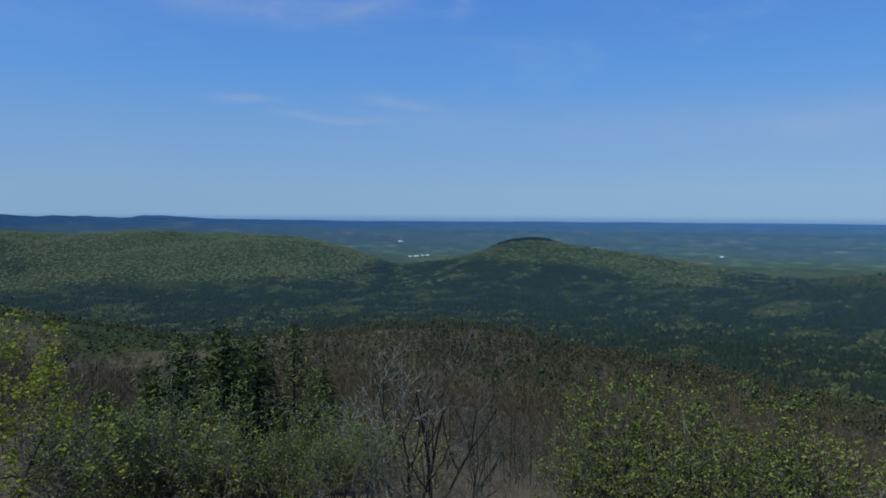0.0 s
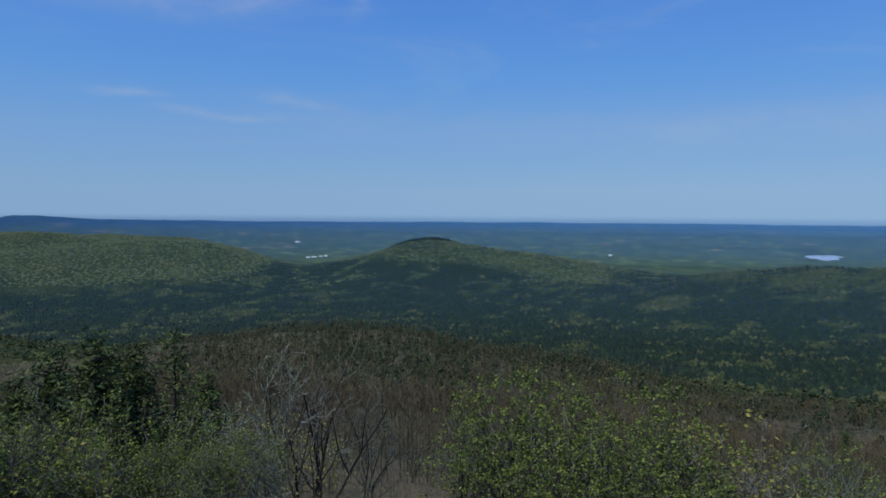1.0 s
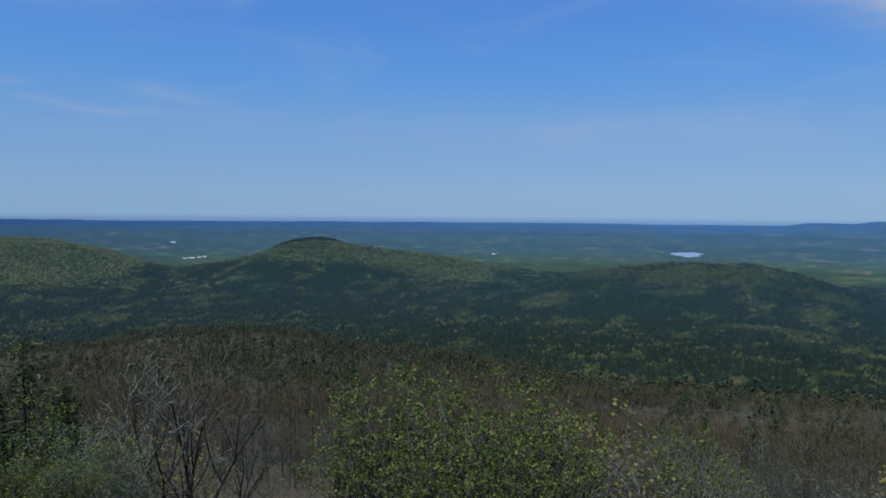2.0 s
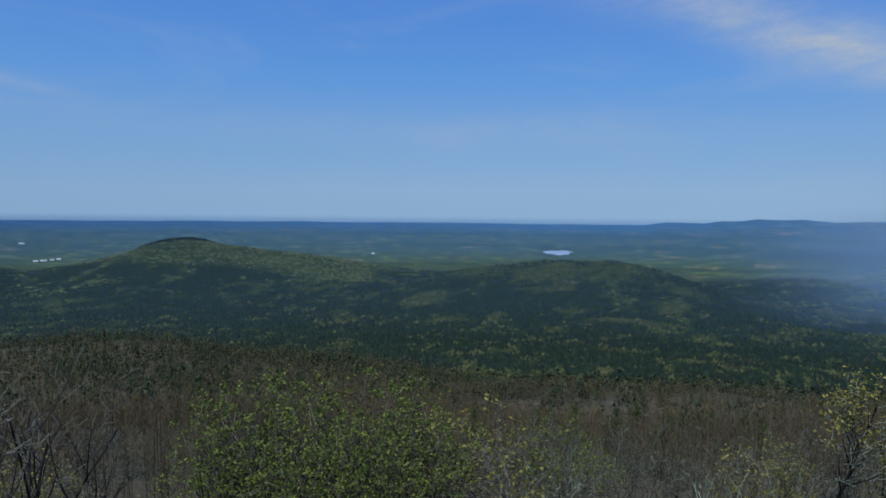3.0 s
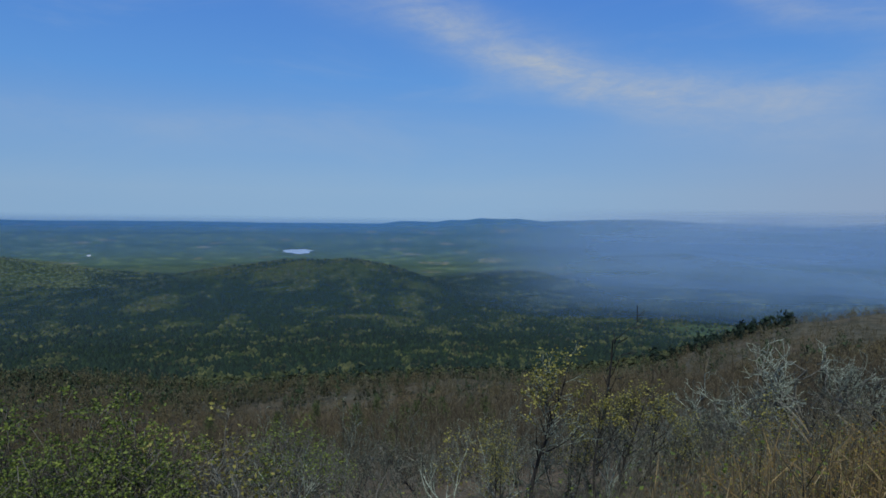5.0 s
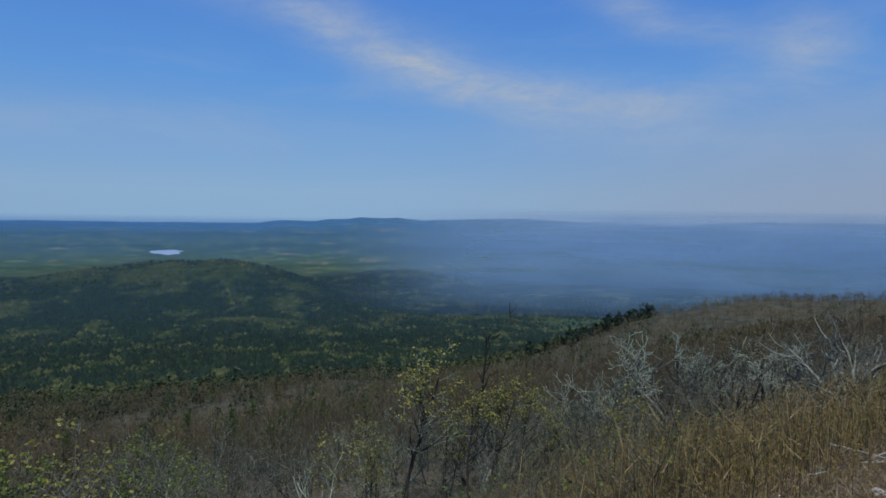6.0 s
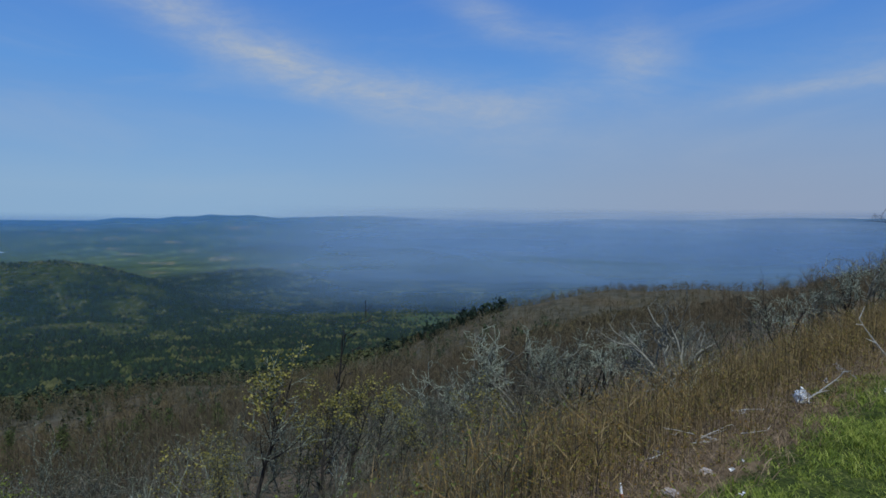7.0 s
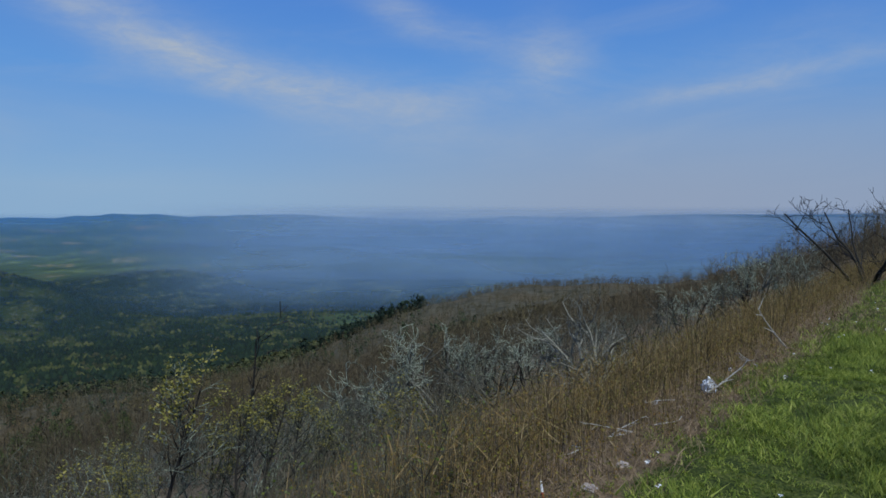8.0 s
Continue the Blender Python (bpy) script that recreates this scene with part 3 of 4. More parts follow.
def woods(name, mat, label, rng, n, r0, r1, keep, size, aspect, form, k=6):
    x, y, z, r = scatter(rng, n, 40, -124, r0, r1, keep)
    s = size * rng.uniform(0.6, 1.4, len(x)) * np.interp(r, [0, 1200, 3200], [1, 1, 0.75])
    v, f = crown_mesh(rng, x, y, z - 0.1 * s, s, s * aspect * rng.uniform(0.8, 1.25, len(x)), form, k)
    tagged(new(name, mesh_of(name, v, f, mat)), label, "woods", kind="stuff")


def ragged_woods(name, mat, label, rng, n, r0, r1, keep, wide, tall, each, low, cone, shape=(0.75, 0.75, 0.5)):
    """Ragged tree crowns out of many small tilted sprays, with a stem each, in one mesh."""
    x, y, z, r = scatter(rng, n, 40, -124, r0, r1, keep)
    n = len(x)
    s = rng.uniform(0.65, 1.35, n)
    wide, tall = wide * s, tall * s * rng.uniform(0.85, 1.2, n)
    t = np.repeat(np.arange(n), each)
    h = low + (1 - low) * rng.random(len(t)) ** (1.3 if cone else 0.9)
    k = (h - low) / (1 - low)
    reach = wide[t] * ((1 - k) ** 0.8 * 0.95 + 0.08 if cone else np.sqrt(np.clip(4 * (k + 0.12) * (1.02 - k) / 1.3, 0.02, 1)))
    a, d = rng.uniform(0, 6.283, len(t)), np.sqrt(rng.random(len(t)))
    c = np.stack([x[t] + reach * d * np.cos(a), y[t] + reach * d * np.sin(a), z[t] + tall[t] * h], -1)
    size = wide[t] * rng.uniform(0.3, 0.6, len(t))
    v = c[:, None, :] + rng.normal(0, 1, (len(t), 3, 3)) * size[:, None, None] * np.array(shape)
    foot = np.stack([x, y, z - 0.2], -1)
    w = 0.012 * tall
    stem = np.stack([foot - np.stack([w, 0 * w, 0 * w], -1), foot + np.stack([w, 0 * w, 0 * w], -1), foot + np.stack([0 * w, 0 * w, tall], -1)], 1)
    v = np.concatenate([v, stem]).reshape(-1, 3)
    tagged(new(name, mesh_of(name, v, np.arange(len(v)).reshape(-1, 3), mat)), label, "woods", kind="stuff")


def only(index):
    return lambda x, y: land(x, y)[index]


def hills(x, y):
    g, pn, hw, pl = land(x, y)
    return (1 - hw) * (1 - pn) ** 1.5 * (1 - pl)


def bright(x, y):
    g, pn, hw, pl = land(x, y)
    return (1 - hw) * (1 - pl) * smooth(850, 1150, np.hypot(x, y)) * np.maximum(0.7 * clearings(x, y), smooth(0.19, 0.4, 0.75 * fbm(x - 300, y + 800, 70, 4) + 0.7 * fbm(x + 70, y, 13, 3)))


ragged_woods("spring_woods", OAK_FAR, "spring-green oak woods at the foot of the slope", np.random.default_rng(9), 30000, 330, 1050, hills, 3.2, 6.0, 11, 0.2, False)
DOME, CONE = [(0.12, 1.0)], [(0.0, 1.0)]
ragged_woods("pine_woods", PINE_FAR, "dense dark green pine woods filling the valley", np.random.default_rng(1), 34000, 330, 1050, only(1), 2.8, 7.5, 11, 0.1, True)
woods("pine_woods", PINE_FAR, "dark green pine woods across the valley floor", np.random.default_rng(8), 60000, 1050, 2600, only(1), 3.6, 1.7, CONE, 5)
woods("spring_woods", OAK_FAR, "hazy spring-green oak woods in the valley", np.random.default_rng(2), 50000, 1000, 2150, hills, 4.4, 1.1, DOME, 5)
OAK_HILL = speckled("hill_canopy", [(0.1, (0.035, 0.049, 0.0158)), (0.45, (0.058, 0.075, 0.0225)), (0.7, (0.079, 0.093, 0.0285)), (0.9, (0.106, 0.113, 0.039))], 0.6, patch=((0.088, 0.0902, 0.034), 0.009, 0.5))
woods("spring_woods", OAK_HILL, "yellow-green oak woods on the rounded hills", np.random.default_rng(12), 90000, 2150, 3400, hills, 4.6, 0.72, DOME, 5)
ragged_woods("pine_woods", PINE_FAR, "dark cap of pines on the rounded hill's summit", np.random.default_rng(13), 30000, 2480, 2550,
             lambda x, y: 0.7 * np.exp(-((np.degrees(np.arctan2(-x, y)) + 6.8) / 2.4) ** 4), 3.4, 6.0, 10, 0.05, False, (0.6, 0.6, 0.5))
woods("budding_woods", BUDDING, "yellow-green budding trees scattered in patches over dark woods", np.random.default_rng(3), 90000, 420, 3000, bright, 3.9, 0.95, DOME, 6)


def bare_woods(name, mat, label, rng, x, y, z, tall, twigs, limb, wide=0.3, thick=0.004, trunk=0.014):
    """Leafless trees in one mesh: a trunk and a spray of thin upswept twigs each."""
    n = len(x)
    base = np.stack([x, y, z - 0.3], -1)
    top = base + np.stack([rng.normal(0, 0.05, n) * tall, rng.normal(0, 0.05, n) * tall, tall * 0.9], -1)
    trunks = np.concatenate([base, top, (tall * trunk)[:, None], (tall * 0.003)[:, None]], 1)
    tv, tf = tubes(trunks, 3)
    tris = [np.concatenate([tf[:, [0, 1, 2]], tf[:, [0, 2, 3]]])]
    verts = [tv]
    count = len(tv)
    t = np.repeat(np.arange(n), limb)
    h = rng.uniform(0.14, 0.92, len(t))[:, None]
    at = base[t] + (top - base)[t] * h
    a = rng.uniform(0, 6.283, len(t))
    d = np.stack([np.cos(a), np.sin(a), rng.uniform(0.45, 1.7, len(t))], -1)
    d /= np.linalg.norm(d, axis=1, keepdims=True)
    long = tall[t] * wide * (1.15 - 0.6 * h[:, 0]) * rng.uniform(0.6, 1.2, len(t))
    end = at + d * long[:, None]

    def blades(p, q, w):
        nonlocal count
        s = np.cross(q - p, rng.normal(0, 1, p.shape))
        s /= np.linalg.norm(s, axis=1, keepdims=True) + 1e-9
        v = np.stack([p - s * w[:, None], p + s * w[:, None], q], 1).reshape(-1, 3)
        verts.append(v)
        tris.append(np.arange(len(v)).reshape(-1, 3) + count)
        count += len(v)
    blades(at, end, tall[t] * thick * 1.8)
    k = np.repeat(np.arange(len(t)), twigs)
    e = rng.uniform(0.25, 1.0, len(k))[:, None]
    p = at[k] + (end - at)[k] * e
    d2 = d[k] + rng.normal(0, 0.55, (len(k), 3)) + np.array([0, 0, 0.25])
    d2 /= np.linalg.norm(d2, axis=1, keepdims=True)
    blades(p, p + d2 * (long[k] * rng.uniform(0.3, 0.75, len(k)))[:, None], tall[t][k] * thick)
    me = mesh_of(name, np.concatenate(verts), np.concatenate(tris), mat)
    tagged(new(name, me), label, "woods", kind="stuff")


rng = np.random.default_rng(4)


def spur_share(x, y):
    """How far a place lies on the spur under the verge, where pines and budding trees stand thick."""
    r, az = np.hypot(x, y), np.degrees(np.arctan2(-x, y))
    return smooth(-42, -27, az) * smooth(330, 430, r + 60 * fbm(x, y, 90, 3))


x, y, z, r = scatter(rng, 19000, 42, -124, 360, 1100, lambda x, y: land(x, y)[2] * (1 - 0.8 * spur_share(x, y)))
tall = rng.uniform(7, 11, len(x)) * np.interp(np.degrees(np.arctan2(-x, y)), [-74, -62], [0.72, 1.0])
bare_woods("bare_woods", HARDWOOD, "leafless brown hardwood forest down the mountainside", rng, x, y, z, tall, 3, 7, 0.34, 0.006)
SPUR = speckled("olive_canopy", [(0.1, (0.022, 0.0236, 0.012)), (0.45, (0.0474, 0.0472, 0.0232)), (0.7, (0.0751, 0.07, 0.034)), (0.9, (0.114, 0.103, 0.0511))], 0.8)
ragged_woods("budding_woods", SPUR, "olive-grey budding trees thick on the spur below", np.random.default_rng(16), 30000, 340, 1000, lambda x, y: land(x, y)[2] * spur_share(x, y) * 0.7, 2.2, 8.0, 30, 0.2, False, (0.3, 0.3, 0.5))
x, y, z, r = scatter(rng, 2600, 42, 6, 260, 800, only(2))
bare_woods("bare_woods", HARDWOOD, "leafless brown hardwood forest across the hollow", rng, x, y, z, rng.uniform(7, 12, len(x)), 2, 7, 0.36, 0.007)
SLOPE = speckled("slope_canopy", [(0.1, (0.0233, 0.0192, 0.0113)), (0.45, (0.0519, 0.042, 0.0242)), (0.7, (0.0822, 0.0679, 0.0391)), (0.92, (0.134, 0.123, 0.0781))], 0.8, patch=((0.115, 0.08, 0.042), 0.022, 0.65))
x, y, z, r = scatter(rng, 6200, 42, -124, 130, 400, only(2))
bare_woods("bare_woods", SLOPE, "leafless grey-brown hardwood forest on the middle slope", rng, x, y, z, rng.uniform(6, 10, len(x)), 4, 11, 0.34, 0.003, 0.007)
RUSSET = speckled("russet_canopy", [(0.1, (0.0222, 0.0193, 0.0099)), (0.4, (0.0497, 0.0422, 0.0212)), (0.7, (0.0821, 0.0685, 0.0315)), (0.92, (0.128, 0.108, 0.0546))], 0.5, patch=((0.088, 0.078, 0.03), 0.03, 0.5))
ragged_woods("bare_woods", RUSSET, "soft russet crowns of budding hardwoods on the slope", np.random.default_rng(17), 14500, 130, 900,
             lambda x, y: land(x, y)[2] * (1 - 0.9 * spur_share(x, y)) * smooth(120, 220, np.hypot(x, y) - 170 * smooth(-86, -94, np.degrees(np.arctan2(-x, y)))) * (0.35 + 0.65 * smooth(-0.25, 0.2, fbm(x, y + 70, 55, 3))), 2.0, 6.3, 75, 0.25, False, (0.17, 0.17, 0.33))
x, y, z, r = scatter(rng, 2300, 42, -124, 24, 160, only(2))
bare_woods("bare_woods", SLOPE, "leafless grey-brown hardwood trees below the verge", rng, x, y, z, rng.uniform(4.5, 8, len(x)) * np.interp(r, [20, 34, 100], [0.42, 0.65, 1.0]) * np.maximum(np.interp(np.degrees(np.arctan2(-x, y)), [-112, -92, -74], [0.45, 0.65, 1.0]), smooth(55, 95, r)), 7, 16, 0.34, 0.0016, 0.007)


CREST_AZ = np.linspace(-56, -84, 60)
CREST_R = np.geomspace(150, 950, 200)
CA, CR = np.meshgrid(np.radians(CREST_AZ), CREST_R, indexing="ij")
CREST = CREST_R[((height(-np.sin(CA) * CR, np.cos(CA) * CR) - EYE) / CR).argmax(1)]


def lone_pines(x, y):
    """Pines among the hardwoods: thick on the spur, a few elsewhere."""
    r, az = np.hypot(x, y), np.degrees(np.arctan2(-x, y))
    spur = smooth(-44, -28, az) * (0.3 + 0.7 * smooth(16, 0, az)) * smooth(260, 400, r)
    return land(x, y)[2] * (0.02 + (0.03 + 0.19 * spur) * smooth(-0.3, 0.25, fbm(x + 50, y, 60, 3)) * smooth(290, 420, r) + 0.05 * spur) * smooth(420, 300, x * UX + y * UY) * smooth(-88, -78, az)


def crest_pines(x, y):
    """A dark row of pines along the shoulder where the slope drops out of sight."""
    r, az = np.hypot(x, y), np.degrees(np.arctan2(-x, y))
    line = np.interp(-az, -CREST_AZ, CREST)
    return smooth(-78.5, -76.5, az) * smooth(-57, -61, az) * np.exp(-((r - line + 4) / (22 + 10 * fbm(x, y, 40, 2))) ** 2)


PINE_NEAR = speckled("pine_boughs", [(0.05, (0.0115, 0.021, 0.0095)), (0.5, (0.026, 0.042, 0.0185)), (0.9, (0.058, 0.076, 0.031))], 0.6)
ragged_woods("pine_scatter", PINE_NEAR, "dark pines standing singly among bare hardwoods", np.random.default_rng(5), 46000, 270, 950, lone_pines, 2.3, 8.0, 34, 0.1, True, (0.4, 0.4, 0.6))
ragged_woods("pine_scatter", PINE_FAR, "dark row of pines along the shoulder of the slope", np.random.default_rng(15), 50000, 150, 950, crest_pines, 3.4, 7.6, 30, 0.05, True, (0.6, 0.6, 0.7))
ragged_woods("budding_scatter", BUDDING, "yellow-green budding trees among bare hardwoods", np.random.default_rng(6), 10000, 300, 1000, lambda x, y: land(x, y)[2] * (0.3 * smooth(0.05, 0.5, fbm(x - 500, y, 150, 3)) + 0.7 * smooth(300, 420, np.hypot(x, y)) * smooth(-46, -30, np.degrees(np.arctan2(-x, y))) * smooth(0.0, 0.3, fbm(x + 200, y, 70, 3))), 2.2, 6.5, 16, 0.2, False, (0.6, 0.6, 0.7))

# ---- haze and smoke ----
def veil_sheet(name, label, mat, az0, az1, r, low, high, sway=0.0, kind="stuff"):
    """A tall thin sheet along an arc, standing in for hazy air."""
    n, k = 420 if r > 4000 else 120, 10
    A, H = np.meshgrid(np.linspace(az0, az1, n), np.linspace(low, high, k), indexing="ij")
    R = r + sway * (np.sin(A * 0.31 + r) + 0.6 * np.sin(A * 0.83 + 1.7 * r)) + sway * 0.5 * np.sin(H * 0.02 + r)
    a = np.radians(A)
    v = np.stack([-np.sin(a) * R, np.cos(a) * R, H], -1).reshape(-1, 3)
    i, j = np.meshgrid(np.arange(n - 1), np.arange(k - 1), indexing="ij")
    f = np.stack([i * k + j, (i + 1) * k + j, (i + 1) * k + j + 1, i * k + j + 1], -1).reshape(-1, 4)
    me = mesh_of(name, v, f, mat, True)
    uv = np.stack([A, H], -1).reshape(-1, 2)[f.ravel()]
    me.uv_layers.new(name="span").data.foreach_set("uv", uv.astype(np.float32).ravel())
    return tagged(new(name, me), label, "smoke" if "smoke" in name else "haze", kind=kind)


def skyline(az):
    """The elevation, as a slope, of the land's upper edge at a bearing."""
    r = np.geomspace(2500, 4950, 160)[None, :]
    a = np.radians(np.asarray(az, float))[:, None]
    return ((height(-np.sin(a) * r, np.cos(a) * r) - EYE) / r).max(1)


# distance haze put into the colour of blue sheets, stronger with height
HAZE_TINT = (0.125, 0.285, 0.56)
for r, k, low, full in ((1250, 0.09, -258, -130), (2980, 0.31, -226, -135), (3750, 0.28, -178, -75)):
    veil_sheet("haze", "thin blue-tinted sheet standing for haze over the distant plain", air("haze_air", HAZE_TINT, k, -50, 0, foot=(low, full)), 60, -140, r, -290, 0, kind="structure")
# the last tinted sheet lies over the land as far up as its edge against the sky
far = veil_sheet("haze", "blue-tinted sheet standing for haze over the distant plain and ridges", air("haze_air", HAZE_TINT, 0.66, 900, 1000, foot=(-84, 0)), 60, -140, 4300, -290, 10, kind="structure")
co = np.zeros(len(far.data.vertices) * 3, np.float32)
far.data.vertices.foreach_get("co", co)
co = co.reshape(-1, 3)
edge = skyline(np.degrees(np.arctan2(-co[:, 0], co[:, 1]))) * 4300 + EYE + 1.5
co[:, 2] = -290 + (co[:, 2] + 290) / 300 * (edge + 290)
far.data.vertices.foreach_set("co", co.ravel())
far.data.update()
# valley smoke put into three tinted sheets, paler the farther they stand
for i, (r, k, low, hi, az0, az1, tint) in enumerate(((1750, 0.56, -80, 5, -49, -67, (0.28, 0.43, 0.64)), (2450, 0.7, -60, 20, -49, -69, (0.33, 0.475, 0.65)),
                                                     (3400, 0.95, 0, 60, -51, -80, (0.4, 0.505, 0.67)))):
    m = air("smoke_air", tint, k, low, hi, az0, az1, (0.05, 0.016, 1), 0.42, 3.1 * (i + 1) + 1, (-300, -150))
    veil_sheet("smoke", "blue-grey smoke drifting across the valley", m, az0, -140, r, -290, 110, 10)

# ---- trees on the slope below the verge ----
R = np.random.default_rng


def tag_tree(ob, label, group="trees below the verge"):
    return tagged(ob, label, "tree", group)


BARK_LICHEN = speckled("bark_lichen", [(0.38, (0.0223, 0.0242, 0.018)), (0.48, (0.0718, 0.0817, 0.0619)), (0.56, (0.167, 0.19, 0.144)), (0.68, (0.347, 0.39, 0.304))], 24, by_island=False)
green = tag_tree(tree("broadleaf_tree", R(11), 3.0, 5, BARK_DARK, TWIG, LEAF_GREEN, 0.068, 10, 0.055, levels=3, taper=0.65, kids=(9, 2), girth=0.03, lean=0.26, lift=0.24, wander=0.09, twig_least=0.006, leaf_from=0.3), "slender multi-stemmed tree in fresh yellow-green spring leaf")
green_b = tag_tree(tree("broadleaf_tree", R(12), 2.7, 7, BARK_DARK, TWIG, LEAF_GREEN, 0.062, 6, 0.06, levels=3, taper=0.65, kids=(8, 3), girth=0.026, lean=0.45, lift=0.18, twig_least=0.006, leaf_from=0.2), "bushy multi-stemmed tree in fresh yellow-green spring leaf")
bright_tree = tag_tree(tree("broadleaf_tree", R(13), 4.5, 3, BARK_DARK, TWIG, LEAF_BRIGHT, 0.075, 11, 0.09, kids=(7, 5, 3), girth=0.06, lean=0.4, leaf_from=0.55), "tree in bright yellow-green new leaf on dark limbs")
dusty = tag_tree(tree("broadleaf_tree", R(28), 2.6, 5, BARK_LICHEN, BARK_GREY, LEAF_GREEN, 0.052, 4, 0.07, kids=(7, 4, 3), girth=0.035, lean=0.5, lift=0.08, wander=0.18, twig_least=0.006), "grey twiggy tree with small new leaves opening")
sparse = tag_tree(tree("broadleaf_tree", R(14), 3.0, 1, BARK_DARK, BARK_LICHEN, LEAF_YELLOW, 0.048, 5, 0.045, taper=0.7, share=0.6, kids=(13, 4, 2), girth=0.042, lean=0.16, lift=0.1, wander=0.07, twig_least=0.006, leaf_from=0.55, first=0.42, reach=0.72), "slender dark-stemmed tree with yellow leaf tufts in its crown")
sparse_b = tag_tree(tree("broadleaf_tree", R(15), 2.6, 3, BARK_DARK, BARK_LICHEN, LEAF_YELLOW, 0.052, 3, 0.055, taper=0.7, share=0.6, kids=(9, 4, 2), girth=0.035, lean=0.22, lift=0.12, wander=0.09, twig_least=0.006, leaf_from=0.45, first=0.35, reach=0.7), "upright dark tree with yellow leaf tufts at its twig ends")
bare = tag_tree(tree("bare_tree", R(16), 2.6, 3, BARK_DARK, BARK_GREY, None, kids=(4, 3, 3), girth=0.045, lean=0.5, lift=0.16, wander=0.09, twig_least=0.006, taper=0.6, share=0.78), "leafless dark-limbed tree with fine upswept twigs")
bare_b = tag_tree(tree("bare_tree", R(17), 2.4, 3, BARK_LICHEN, BARK_LICHEN, None, kids=(7, 4, 3), girth=0.045, lean=0.45, wander=0.2, lift=0.1, twig_least=0.0055), "leafless grey lichened tree with crooked twigs")
gnarled = tag_tree(tree("bare_tree", R(24), 2.5, 3, BARK_GREY, BARK_LICHEN, None, taper=0.65, share=0.7, kids=(6, 5, 3), girth=0.055, lean=0.5, wander=0.28, lift=0.07, twig_least=0.0065), "gnarled leafless tree grey with lichen")
gnarled_b = tag_tree(tree("bare_tree", R(25), 2.4, 3, BARK_DARK, BARK_LICHEN, None, taper=0.65, share=0.7, kids=(6, 5, 3), girth=0.055, lean=0.5, wander=0.26, lift=0.08, twig_least=0.0065), "gnarled dark leafless tree with lichen-grey twigs")
pale = tag_tree(tree("bare_tree", R(27), 2.6, 6, BARK_PALE, BARK_PALE, None, taper=0.6, share=0.72, kids=(8, 4, 3), girth=0.1, lean=1.2, wander=0.2, lift=0.07, twig_least=0.009), "leafless pale grey tree with spreading bleached limbs")
scrub = tag_tree(tree("bare_tree", R(19), 1.7, 4, BARK_GREY, TWIG, LEAF_YELLOW, 0.05, 2, 0.05, kids=(5, 4, 3), girth=0.025, lean=0.5, wander=0.2), "scrubby grey bush just breaking into bud")
pine = tag_tree(conifer("pine_tree", R(20), 4.2, 1.25, 0.75), "dense dark green pine on the slope")
pine_b = tag_tree(conifer("pine_tree", R(21), 3.4, 2.1, 0.9), "broad dark green pine with ragged boughs")
pine_c = tag_tree(conifer("pine_tree", R(29), 4.4, 0.8, 0.6, 0.2), "slender dark green pine standing above its neighbours")
snag = tag_tree(tree("dead_tree", R(22), 4.8, 1, BARK_DARK, BARK_DARK, None, kids=(6, 2, 1), girth=0.085, lean=0.05, wander=0.04, lift=0.1, twig_least=0.012, taper=0.7, share=0.6, reach=0.6), "thin dead tree with a few broken upright limbs")
spread = tag_tree(tree("bare_tree", R(23), 3.4, 6, BARK_DARK, BARK_DARK, None, taper=0.55, share=0.62, kids=(4, 4, 3), girth=0.06, lean=1.7, wander=0.15, lift=0.1, twig_least=0.007, reach=0.85), "low spreading leafless tree on the crest of the verge")
USED = set()


def eye_for(az):
    """Where on the verge one stands when looking that way."""
    return float(np.interp(az, [-115, -80, -60, -45, -30, 0, 20], [1.18, 1.08, 0.85, 0.6, 0.4, 0.12, 0.05])), float(np.interp(az, [-90, -50, 0], [-0.1, -0.09, -0.02]))


def plant(proto, az, r, top, turn=0.0):
    """Stand a tree, or a copy of one that stands already, so that its top lies at the elevation top seen from the verge."""
    v = bearing(az, r) + Vector((*eye_for(az), 0))
    g = ground_at(v.x, v.y)
    want = EYE + r * math.tan(radians(top)) - g
    s = min(max(want / proto["tall"], 0.35), 2.2)
    off = Matrix.Rotation(radians(turn), 2) @ Vector(proto["off"]) * s
    v.x, v.y = v.x - off.x, v.y - off.y
    m = pose(v.x, v.y, ground_at(v.x, v.y) - 0.05, 0, 0, turn)
    if proto.name in USED:
        ob = copy_thing(proto, m)
        ob.matrix_basis = m @ Matrix.Scale(s, 4)
    else:
        ob = proto
        ob.matrix_basis = m @ Matrix.Scale(s, 4)
        USED.add(proto.name)
    return ob


